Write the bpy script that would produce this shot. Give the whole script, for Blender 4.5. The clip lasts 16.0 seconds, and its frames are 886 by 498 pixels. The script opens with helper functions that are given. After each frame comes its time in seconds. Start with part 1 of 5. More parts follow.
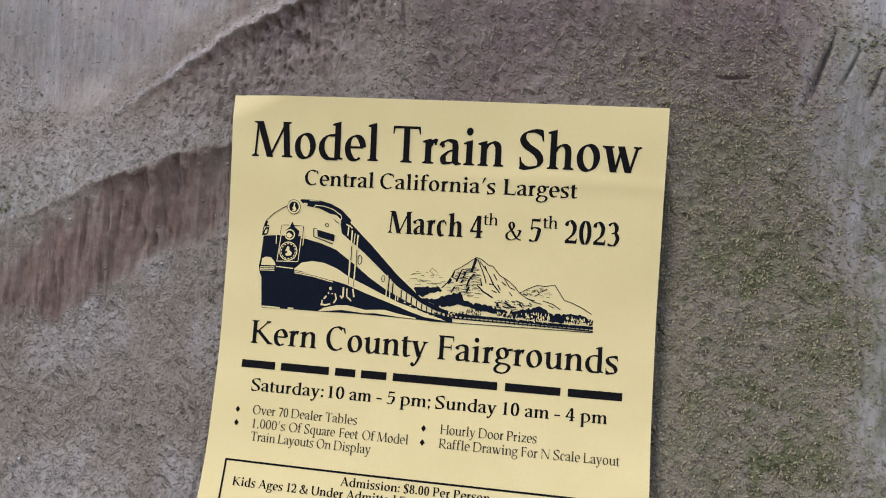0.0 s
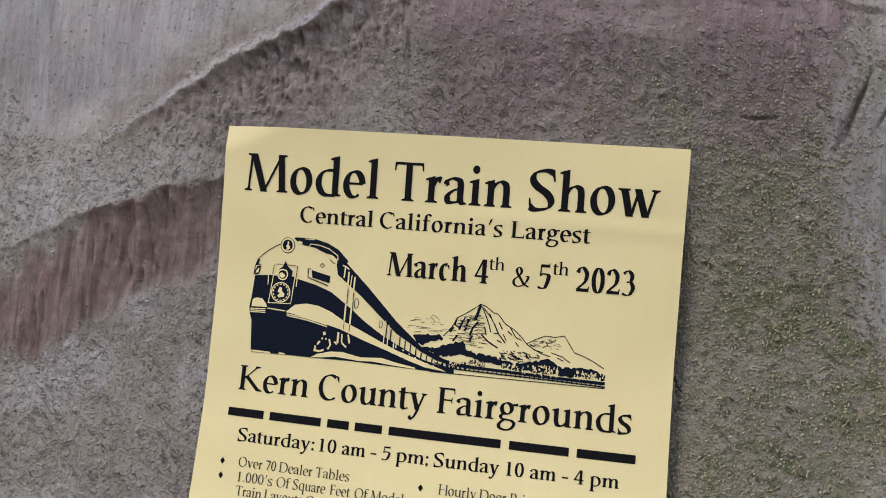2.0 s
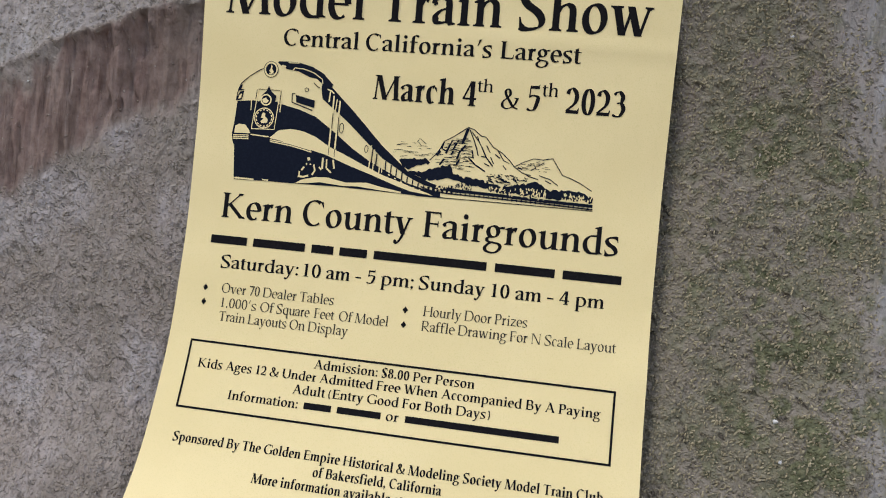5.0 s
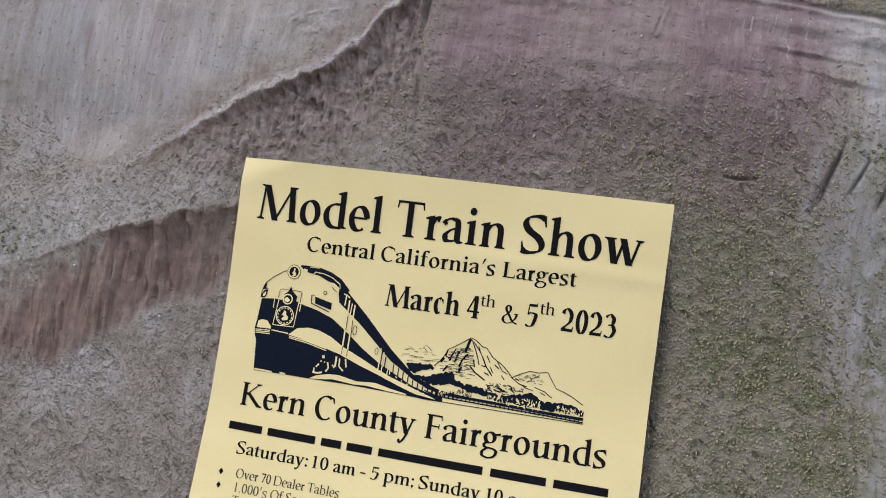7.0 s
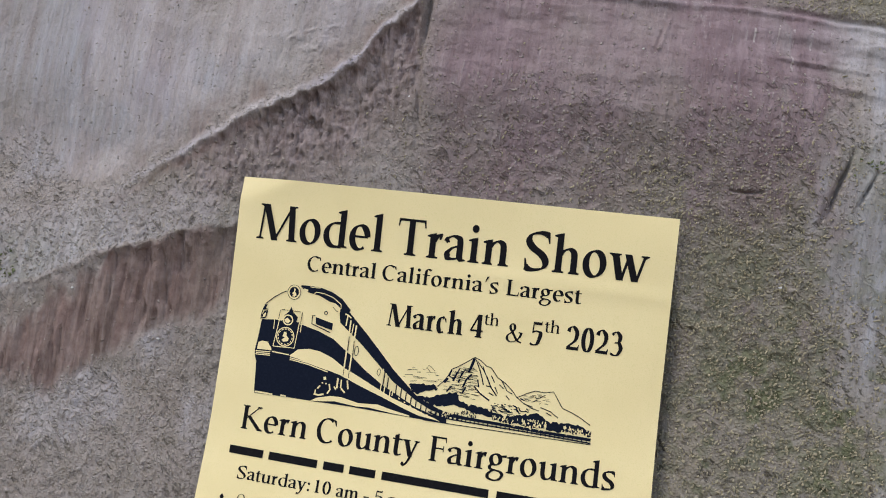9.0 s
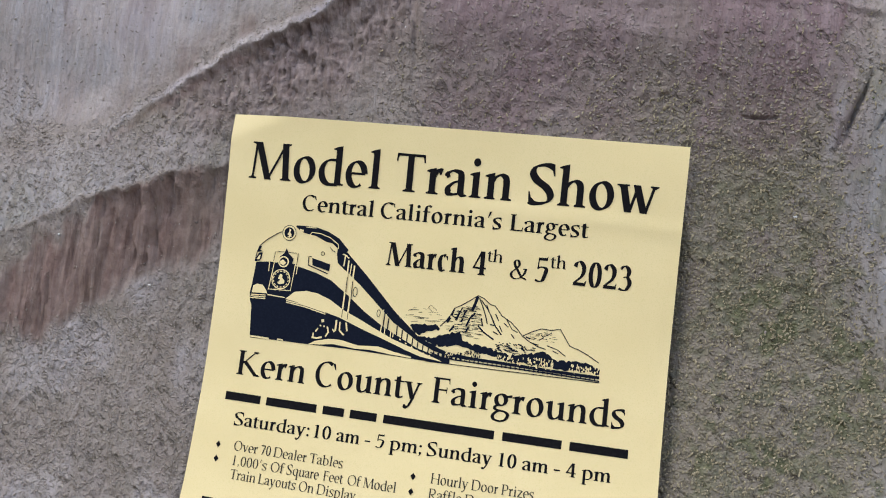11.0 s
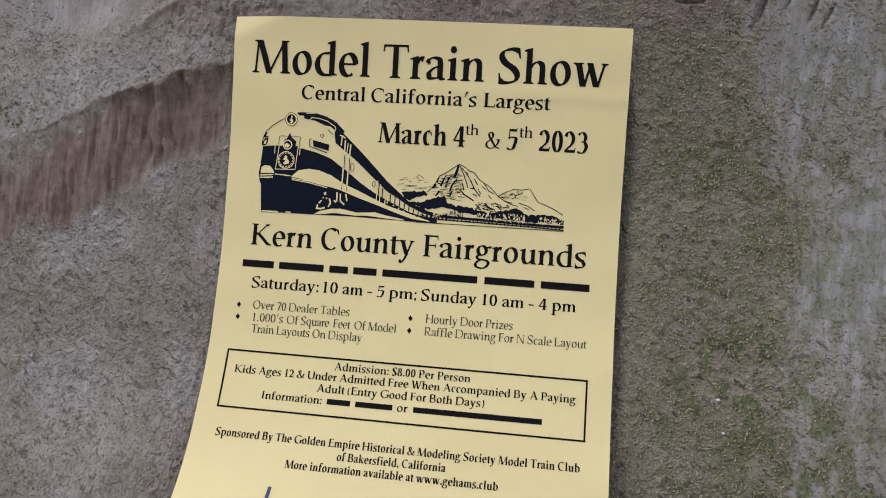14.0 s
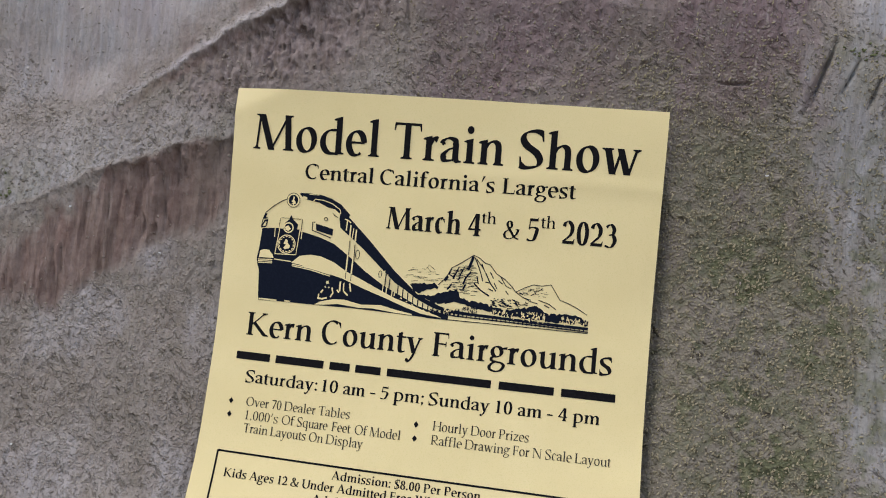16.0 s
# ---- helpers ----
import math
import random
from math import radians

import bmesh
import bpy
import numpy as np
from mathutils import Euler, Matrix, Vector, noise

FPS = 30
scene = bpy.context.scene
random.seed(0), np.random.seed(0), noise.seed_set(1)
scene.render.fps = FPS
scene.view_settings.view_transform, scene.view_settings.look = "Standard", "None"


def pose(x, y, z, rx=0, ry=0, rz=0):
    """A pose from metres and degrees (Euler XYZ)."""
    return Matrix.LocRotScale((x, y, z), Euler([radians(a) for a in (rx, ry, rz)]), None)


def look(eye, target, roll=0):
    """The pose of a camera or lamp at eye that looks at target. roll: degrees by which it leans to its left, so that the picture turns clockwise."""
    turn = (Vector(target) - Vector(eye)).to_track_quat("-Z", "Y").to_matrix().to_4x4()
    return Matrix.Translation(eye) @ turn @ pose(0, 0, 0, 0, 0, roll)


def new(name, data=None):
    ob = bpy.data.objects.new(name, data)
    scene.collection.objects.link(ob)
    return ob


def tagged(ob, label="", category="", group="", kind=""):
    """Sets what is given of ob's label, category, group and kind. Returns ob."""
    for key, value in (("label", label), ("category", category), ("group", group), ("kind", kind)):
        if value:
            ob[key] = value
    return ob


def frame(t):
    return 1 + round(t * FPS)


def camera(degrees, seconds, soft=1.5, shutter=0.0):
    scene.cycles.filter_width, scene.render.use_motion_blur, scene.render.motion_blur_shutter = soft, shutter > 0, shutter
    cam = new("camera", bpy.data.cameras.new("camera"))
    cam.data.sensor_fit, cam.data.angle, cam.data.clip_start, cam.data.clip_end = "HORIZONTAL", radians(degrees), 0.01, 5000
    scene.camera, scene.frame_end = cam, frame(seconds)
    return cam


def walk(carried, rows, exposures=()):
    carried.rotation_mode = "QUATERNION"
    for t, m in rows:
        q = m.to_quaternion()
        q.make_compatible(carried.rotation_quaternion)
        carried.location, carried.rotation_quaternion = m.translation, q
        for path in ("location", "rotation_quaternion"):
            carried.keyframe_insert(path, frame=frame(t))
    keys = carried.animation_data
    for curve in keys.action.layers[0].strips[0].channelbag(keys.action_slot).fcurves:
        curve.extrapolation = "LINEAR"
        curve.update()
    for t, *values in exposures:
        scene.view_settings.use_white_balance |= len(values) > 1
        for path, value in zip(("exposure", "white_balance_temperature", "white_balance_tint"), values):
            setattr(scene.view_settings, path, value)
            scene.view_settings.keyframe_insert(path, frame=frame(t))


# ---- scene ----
cam = camera(65.0, 16.0, soft=1.0, shutter=0.2)
# seconds, place in metres, turn in degrees (Euler XYZ)
ROWS = [
    (0.0, 0.1627, -0.3364, 1.4562, 92.64, -0.43, 9.23),
    (0.5, 0.1601, -0.3273, 1.4624, 93.30, -0.29, 9.64),
    (1.0, 0.1576, -0.3182, 1.4656, 93.56, -0.50, 9.85),
    (1.5, 0.1621, -0.3193, 1.4723, 93.52, -1.18, 9.80),
    (2.0, 0.1609, -0.3152, 1.4717, 93.76, -1.58, 9.73),
    (2.5, 0.1605, -0.3132, 1.4720, 93.63, -1.91, 9.81),
    (3.0, 0.1592, -0.3108, 1.4697, 93.72, -1.97, 10.06),
    (3.5, 0.1571, -0.3046, 1.4599, 93.05, -2.11, 10.08),
    (4.0, 0.1639, -0.3010, 1.4326, 91.32, -1.98, 9.46),
    (4.2, 0.1601, -0.3009, 1.4160, 91.24, -1.69, 8.96),
    (4.7, 0.1619, -0.3031, 1.4068, 90.57, -1.85, 8.76),
    (5.2, 0.1638, -0.3110, 1.4167, 90.39, -2.53, 9.08),
    (5.7, 0.1656, -0.3206, 1.4356, 90.78, -3.36, 9.58),
    (6.3, 0.1673, -0.3290, 1.4563, 92.06, -4.08, 9.96),
    (6.5, 0.1703, -0.3340, 1.4681, 93.15, -4.37, 9.91),
    (7.0, 0.1695, -0.3367, 1.4803, 94.99, -4.71, 10.10),
    (7.5, 0.1665, -0.3338, 1.4805, 95.77, -4.54, 10.22),
    (8.0, 0.1684, -0.3337, 1.4838, 96.24, -4.20, 10.29),
    (8.5, 0.1692, -0.3338, 1.4853, 96.24, -4.10, 10.39),
    (9.0, 0.1689, -0.3316, 1.4835, 96.00, -4.01, 10.43),
    (9.2, 0.1698, -0.3330, 1.4849, 95.65, -3.89, 10.49),
    (9.9, 0.1688, -0.3250, 1.4809, 95.19, -3.69, 10.58),
    (10.6, 0.1668, -0.3152, 1.4715, 94.67, -3.38, 10.56),
    (11.3, 0.1663, -0.3231, 1.4596, 94.33, -2.98, 10.21),
    (11.5, 0.1697, -0.3349, 1.4604, 93.86, -2.85, 10.01),
    (12.0, 0.1680, -0.3619, 1.4396, 94.05, -2.27, 9.19),
    (12.5, 0.1630, -0.3699, 1.4237, 93.79, -1.60, 8.34),
    (13.0, 0.1697, -0.3813, 1.4113, 93.17, -1.04, 7.60),
    (13.5, 0.1660, -0.3770, 1.3993, 92.94, -0.67, 7.31),
    (14.0, 0.1634, -0.3684, 1.4079, 92.21, -0.59, 7.27),
    (14.5, 0.1656, -0.3585, 1.4221, 92.34, -0.75, 7.78),
    (15.0, 0.1642, -0.3495, 1.4357, 92.64, -1.21, 8.29),
    (15.5, 0.1606, -0.3418, 1.4449, 93.20, -1.77, 8.79),
    (16.0, 0.1638, -0.3371, 1.4513, 93.22, -2.05, 9.10),
]
# seconds, stops, kelvin
EXPOSURES = [(0.0, 0.8, 7000), (2.5, 0.78, 7000), (4.0, 0.79, 7000), (6.5, 0.65, 7000), (7.0, 0.89, 6900), (7.5, 0.96, 6850), (9.0, 0.96, 6850), (11.5, 0.99, 6800), (12.0, 1.0, 6800), (12.5, 0.97, 6800),
             (13.0, 0.82, 6800), (13.5, 0.62, 6850), (14.0, 0.55, 7000), (15.0, 0.51, 7000), (15.5, 0.68, 7000), (16.0, 0.73, 7000)]
walk(cam, [(t, pose(x, y, z, rx, ry, rz)) for t, x, y, z, rx, ry, rz in ROWS], exposures=[(t, e, k, 10) for t, e, k in EXPOSURES])

# ---- light ----
SUN_EL, SUN_AZ = radians(46), radians(-52)      # azimuth from -Y (behind the eye) towards -X
world = bpy.data.worlds.new("sky")
scene.world = world
world.use_nodes = True
wn = world.node_tree.nodes
sky = wn.new("ShaderNodeTexSky")
sky.sky_type, sky.sun_disc, sky.sun_elevation, sky.sun_rotation = "NISHITA", False, SUN_EL, radians(180) + SUN_AZ
sky.air_density, sky.dust_density = 1.0, 1.0
wn["Background"].inputs["Strength"].default_value = 0.12
world.node_tree.links.new(sky.outputs[0], wn["Background"].inputs["Color"])
sun = new("sun", bpy.data.lights.new("sun", "SUN"))
sun.data.energy, sun.data.angle, sun.data.color = 1.5, radians(30), (1.0, 0.97, 0.93)
sun_from = Vector((math.sin(SUN_AZ) * math.cos(SUN_EL), -math.cos(SUN_AZ) * math.cos(SUN_EL), math.sin(SUN_EL)))
sun.matrix_world = look(sun_from * 20, (0, 0, 0))


# ---- materials ----
def material(name, rough=0.8, spec=0.3):
    m = bpy.data.materials.new(name)
    m.use_nodes = True
    b = m.node_tree.nodes["Principled BSDF"]
    b.inputs["Roughness"].default_value = rough
    b.inputs["Specular IOR Level"].default_value = spec
    return m, m.node_tree.nodes, m.node_tree.links, b


def ramp_mix(nodes, links, fac, a, b):
    """A colour mix node; a and b are sockets or RGB triples."""
    mix = nodes.new("ShaderNodeMix")
    mix.data_type = "RGBA"
    links.new(fac, mix.inputs[0])
    for socket, value in ((mix.inputs[6], a), (mix.inputs[7], b)):
        if isinstance(value, tuple):
            socket.default_value = (*value, 1)
        else:
            links.new(value, socket)
    return mix.outputs[2]


def noise_fac(nodes, links, scale, detail=4.0, low=0.35, high=0.65, stretch=(1, 1, 1), rough=0.6, turn=0.0):
    co = nodes.new("ShaderNodeTexCoord")
    mp = nodes.new("ShaderNodeMapping")
    mp.vector_type = "TEXTURE"
    mp.inputs["Scale"].default_value = tuple(1 / k for k in stretch)
    mp.inputs["Rotation"].default_value = (0, turn, 0)
    links.new(co.outputs["Object"], mp.inputs["Vector"])
    n = nodes.new("ShaderNodeTexNoise")
    n.inputs["Scale"].default_value, n.inputs["Detail"].default_value, n.inputs["Roughness"].default_value = scale, detail, rough
    links.new(mp.outputs[0], n.inputs["Vector"])
    r = nodes.new("ShaderNodeMapRange")
    r.inputs["From Min"].default_value, r.inputs["From Max"].default_value = low, high
    links.new(n.outputs["Fac"], r.inputs["Value"])
    return r.outputs["Result"]


def attribute(nodes, name):
    a = nodes.new("ShaderNodeAttribute")
    a.attribute_name = name
    return a.outputs["Fac"]


def math_node(nodes, links, op, a, b):
    n = nodes.new("ShaderNodeMath")
    n.operation = op
    for socket, value in zip(n.inputs, (a, b)):
        if isinstance(value, (int, float)):
            socket.default_value = value
        else:
            links.new(value, socket)
    return n.outputs[0]


def bump(nodes, links, bsdf, height, strength, distance):
    b = nodes.new("ShaderNodeBump")
    b.inputs["Strength"].default_value, b.inputs["Distance"].default_value = strength, distance
    links.new(height, b.inputs["Height"])
    links.new(b.outputs[0], bsdf.inputs["Normal"])


def grains(nodes, links, scale, density, seed):
    """Small grains that lie on a face: how much of one is here, and a random number for each."""
    co = nodes.new("ShaderNodeTexCoord")
    wob = nodes.new("ShaderNodeTexNoise")
    wob.inputs["Scale"].default_value, wob.inputs["Detail"].default_value = scale * 1.3, 2.0
    links.new(co.outputs["Object"], wob.inputs["Vector"])
    mp = nodes.new("ShaderNodeMapping")
    mp.inputs["Location"].default_value = (seed, seed * 0.7, seed * 1.3)
    links.new(co.outputs["Object"], mp.inputs["Vector"])
    add = nodes.new("ShaderNodeVectorMath")
    add.operation = "MULTIPLY_ADD"
    links.new(wob.outputs["Color"], add.inputs[0])
    add.inputs[1].default_value = (1.1 / scale,) * 3
    links.new(mp.outputs[0], add.inputs[2])
    vor = nodes.new("ShaderNodeTexVoronoi")
    vor.inputs["Scale"].default_value = scale
    links.new(add.outputs[0], vor.inputs["Vector"])
    split = nodes.new("ShaderNodeSeparateColor")
    links.new(vor.outputs["Color"], split.inputs[0])
    r = nodes.new("ShaderNodeMapRange")
    r.interpolation_type = "SMOOTHSTEP"
    r.inputs["From Min"].default_value, r.inputs["From Max"].default_value = 0.52, 0.16
    links.new(vor.outputs["Distance"], r.inputs["Value"])
    there = math_node(nodes, links, "LESS_THAN", split.outputs[0], density)
    return math_node(nodes, links, "MULTIPLY", r.outputs["Result"], there), split.outputs[1]


def rock_material():
    m, n, l, b = material("weathered_rock", 0.92, 0.15)
    col = ramp_mix(n, l, noise_fac(n, l, 45, 6, 0.32, 0.68), (0.225, 0.192, 0.178), (0.335, 0.295, 0.285))
    stain = noise_fac(n, l, 75, 6, 0.45, 0.68, rough=0.7)
    col = ramp_mix(n, l, math_node(n, l, "MULTIPLY", stain, 0.5), col, (0.19, 0.168, 0.14))
    col = ramp_mix(n, l, math_node(n, l, "MULTIPLY", noise_fac(n, l, 58, 6, 0.5, 0.7, rough=0.7), 0.5), col, (0.36, 0.335, 0.335))
    col = ramp_mix(n, l, noise_fac(n, l, 500, 4, 0.5, 0.75), col, (0.16, 0.132, 0.118))
    streak = noise_fac(n, l, 120, 6, 0.33, 0.68, (1.8, 1, 0.11), turn=0.12)
    pale = math_node(n, l, "MULTIPLY", attribute(n, "pale"), math_node(n, l, "ADD", math_node(n, l, "MULTIPLY", streak, 0.6), 0.42))
    tint = ramp_mix(n, l, noise_fac(n, l, 14, 6, 0.36, 0.64, (1, 1, 0.6)), (0.375, 0.35, 0.405), (0.535, 0.49, 0.495))
    tint = ramp_mix(n, l, attribute(n, "cool"), tint, ramp_mix(n, l, streak, (0.285, 0.287, 0.325), (0.405, 0.408, 0.455)))
    col = ramp_mix(n, l, pale, col, tint)
    col = ramp_mix(n, l, attribute(n, "purple"), col, ramp_mix(n, l, streak, (0.162, 0.109, 0.123), (0.25, 0.187, 0.206)))
    red = math_node(n, l, "MULTIPLY", attribute(n, "red"), math_node(n, l, "ADD", math_node(n, l, "MULTIPLY", streak, 0.3), 0.66))
    col = ramp_mix(n, l, red, col, ramp_mix(n, l, noise_fac(n, l, 200, 4), (0.145, 0.088, 0.081), (0.235, 0.16, 0.148)))
    # upright grooves in the red face, their shade put into the colour too
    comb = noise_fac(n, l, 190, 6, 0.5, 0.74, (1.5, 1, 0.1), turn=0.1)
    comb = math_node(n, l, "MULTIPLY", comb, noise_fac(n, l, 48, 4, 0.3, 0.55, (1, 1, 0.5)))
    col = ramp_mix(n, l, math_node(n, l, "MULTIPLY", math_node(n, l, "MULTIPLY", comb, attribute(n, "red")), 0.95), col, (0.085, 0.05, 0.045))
    worn = noise_fac(n, l, 210, 5, 0.58, 0.74, (1.4, 1, 0.12))
    col = ramp_mix(n, l, math_node(n, l, "MULTIPLY", math_node(n, l, "MULTIPLY", worn, attribute(n, "red")), 0.32), col, (0.31, 0.265, 0.26))
    scratch = noise_fac(n, l, 420, 2, 0.64, 0.76, (1.0, 1.0, 0.035), turn=0.14)
    scratched = math_node(n, l, "MULTIPLY", scratch, math_node(n, l, "ADD", attribute(n, "pale"), attribute(n, "purple")))
    col = ramp_mix(n, l, math_node(n, l, "MULTIPLY", scratched, 0.4), col, (0.50, 0.46, 0.45))
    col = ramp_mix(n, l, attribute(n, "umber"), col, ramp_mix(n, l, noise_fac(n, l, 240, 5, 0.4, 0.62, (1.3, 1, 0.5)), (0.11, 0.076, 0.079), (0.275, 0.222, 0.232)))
    # tiny pits in the smooth parts, their shade put into the colour alone
    pit_speck = math_node(n, l, "MULTIPLY", noise_fac(n, l, 330, 2, 0.69, 0.74), math_node(n, l, "ADD", attribute(n, "pale"), attribute(n, "purple")))
    col = ramp_mix(n, l, math_node(n, l, "MULTIPLY", pit_speck, 0.85), col, (0.11, 0.09, 0.08))
    dens = attribute(n, "crumb")
    g1, id1 = grains(n, l, 480, dens, 3.1)
    g2, id2 = grains(n, l, 760, dens, 7.7)
    both = math_node(n, l, "MAXIMUM", g1, math_node(n, l, "MULTIPLY", g2, 0.7))
    olive = attribute(n, "olive")
    col = ramp_mix(n, l, math_node(n, l, "MULTIPLY", olive, 0.6), col, ramp_mix(n, l, noise_fac(n, l, 30, 5), (0.145, 0.134, 0.102), (0.22, 0.2, 0.162)))
    lichen = noise_fac(n, l, 22, 6, 0.48, 0.66, (1.3, 1, 0.7))
    col = ramp_mix(n, l, math_node(n, l, "MULTIPLY", math_node(n, l, "MULTIPLY", olive, lichen), 0.8), col, (0.148, 0.15, 0.093))
    # small dents between crumbs, the shade inside them put into the colour too
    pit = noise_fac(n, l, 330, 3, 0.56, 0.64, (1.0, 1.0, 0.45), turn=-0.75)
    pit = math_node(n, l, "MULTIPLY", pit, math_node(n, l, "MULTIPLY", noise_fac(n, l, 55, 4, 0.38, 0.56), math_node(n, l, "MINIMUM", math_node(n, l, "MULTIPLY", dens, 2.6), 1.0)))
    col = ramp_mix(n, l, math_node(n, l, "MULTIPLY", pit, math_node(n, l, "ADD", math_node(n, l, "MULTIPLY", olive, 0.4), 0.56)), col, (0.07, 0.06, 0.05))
    tan = ramp_mix(n, l, id1, (0.19, 0.16, 0.14), (0.38, 0.34, 0.31))
    yellow = ramp_mix(n, l, id1, (0.14, 0.125, 0.09), (0.38, 0.335, 0.25))
    grain_col = ramp_mix(n, l, olive, tan, yellow)
    col = ramp_mix(n, l, math_node(n, l, "MULTIPLY", both, 0.62), col, grain_col)
    col = ramp_mix(n, l, attribute(n, "moss"), col, ramp_mix(n, l, noise_fac(n, l, 400, 3), (0.07, 0.08, 0.045), (0.17, 0.175, 0.10)))
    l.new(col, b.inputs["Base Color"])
    fine = math_node(n, l, "MULTIPLY", noise_fac(n, l, 620, 4, 0.15, 0.85), 0.3)
    dash = math_node(n, l, "MULTIPLY", noise_fac(n, l, 330, 3, 0.42, 0.72, (1.5, 1, 0.3)), 0.32)
    fine = math_node(n, l, "ADD", fine, dash)
    height = math_node(n, l, "ADD", math_node(n, l, "ADD", math_node(n, l, "MULTIPLY", both, 0.6), fine), math_node(n, l, "MULTIPLY", streak, 0.06))
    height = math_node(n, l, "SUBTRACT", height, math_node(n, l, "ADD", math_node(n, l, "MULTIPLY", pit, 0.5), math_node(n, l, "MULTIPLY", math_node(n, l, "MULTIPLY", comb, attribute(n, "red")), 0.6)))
    bump(n, l, b, height, 0.9, 0.0013)
    return m


def paper_material():
    m, n, l, b = material("yellow_paper", 0.5, 0.4)
    col = ramp_mix(n, l, noise_fac(n, l, 25, 3), (0.755, 0.63, 0.34), (0.785, 0.66, 0.37))
    col = ramp_mix(n, l, noise_fac(n, l, 1800, 3, 0.5, 0.75), col, (0.70, 0.595, 0.30))
    l.new(col, b.inputs["Base Color"])
    bump(n, l, b, noise_fac(n, l, 1500, 3, 0.2, 0.8), 0.15, 0.0003)
    return m


def ink_material(name, dark, light):
    m, n, l, b = material(name, 0.8, 0.07)
    l.new(ramp_mix(n, l, noise_fac(n, l, 900, 3, 0.45, 0.8), dark, light), b.inputs["Base Color"])
    return m


def grit_material(name, dark, light):
    m, n, l, b = material(name, 0.9, 0.2)
    geo = n.new("ShaderNodeNewGeometry")
    col = ramp_mix(n, l, geo.outputs["Random Per Island"], dark, light)
    l.new(ramp_mix(n, l, noise_fac(n, l, 900, 3), col, tuple(0.5 * (a + c) for a, c in zip(dark, light))), b.inputs["Base Color"])
    return m


def ground_material():
    m, n, l, b = material("dry_dirt", 0.95, 0.15)
    col = ramp_mix(n, l, noise_fac(n, l, 0.8, 6), (0.16, 0.125, 0.09), (0.24, 0.19, 0.14))
    col = ramp_mix(n, l, noise_fac(n, l, 45, 5, 0.5, 0.75), col, (0.28, 0.25, 0.21))
    l.new(col, b.inputs["Base Color"])
    bump(n, l, b, noise_fac(n, l, 60, 6), 0.6, 0.02)
    return m


ROCK, PAPER, GROUND = rock_material(), paper_material(), ground_material()
BLACK = ink_material("black_ink", (0.006, 0.006, 0.008), (0.014, 0.013, 0.015))
GREY = ink_material("thin_black_ink", (0.035, 0.032, 0.028), (0.09, 0.08, 0.06))
NAVY = ink_material("navy_ink", (0.005, 0.008, 0.018), (0.009, 0.013, 0.026))
PEN = ink_material("blue_pen_ink", (0.06, 0.075, 0.16), (0.11, 0.13, 0.22))

WIDE, HIGH = 215.9, 279.4
# the sheet's bend: terms in u (across) and v (down), each from -1 to 1
BEND = [[(0.09973, -0.00167, 1.40536), (-0.00872, -0.01113, -0.13875), (-0.00018, -0.01801, 0.00174), (0.00062, -0.00709, 0.00211), (0.00042, -0.00129, 0.00105), (-0.00005, 0.00155, 0.00033)],
        [(0.10755, 0.00386, -0.00689), (0.00026, -0.00356, -0.00036), (0.00011, -0.00313, 0.00136), (-0.00068, 0.00793, -0.00001), (-0.00031, 0.00679, -0.00264), (0.00018, -0.0018, -0.00177)],
        [(-0.00008, 0.00304, -0.00017), (-0.0001, -0.00083, -0.00039), (0.00006, -0.00573, -0.00013), (0.00019, 0.00218, 0.00048), (-0.00005, 0.00342, 0.00061), (-0.00007, -0.00119, 0.00022)]]

# ---- rock wall ----
TOP = 1.55          # height of the flyer's upper corner over the ground


def lattice(ix, iy, seed):
    h = (ix.astype(np.int64) * 374761393 + iy.astype(np.int64) * 668265263 + seed * 974634777) & 0x7FFFFFFF
    h = ((h ^ (h >> 13)) * 1274126177) & 0x7FFFFFFF
    return ((h ^ (h >> 16)) & 0xFFFFFF) / float(0xFFFFFF)


def vnoise(x, y, seed):
    ix, iy = np.floor(x), np.floor(y)
    fx, fy = x - ix, y - iy
    fx, fy = fx * fx * (3 - 2 * fx), fy * fy * (3 - 2 * fy)
    a, b = lattice(ix, iy, seed), lattice(ix + 1, iy, seed)
    c, d = lattice(ix, iy + 1, seed), lattice(ix + 1, iy + 1, seed)
    return (a + (b - a) * fx) * (1 - fy) + (c + (d - c) * fx) * fy


def fbm(x, y, seed, octaves=4):
    total, amp = 0, 0.5
    for k in range(octaves):
        total = total + amp * vnoise(x * 2 ** k, y * 2 ** k, seed + k)
        amp *= 0.5
    return total / (1 - 0.5 ** octaves)


def smooth(a, b, x):
    t = np.clip((x - a) / (b - a), 0, 1)
    return t * t * (3 - 2 * t)


def bell(x, z, cx, cz, sx, sz):
    return np.exp(-(((x - cx) / sx) ** 2 + ((z - cz) / sz) ** 2))


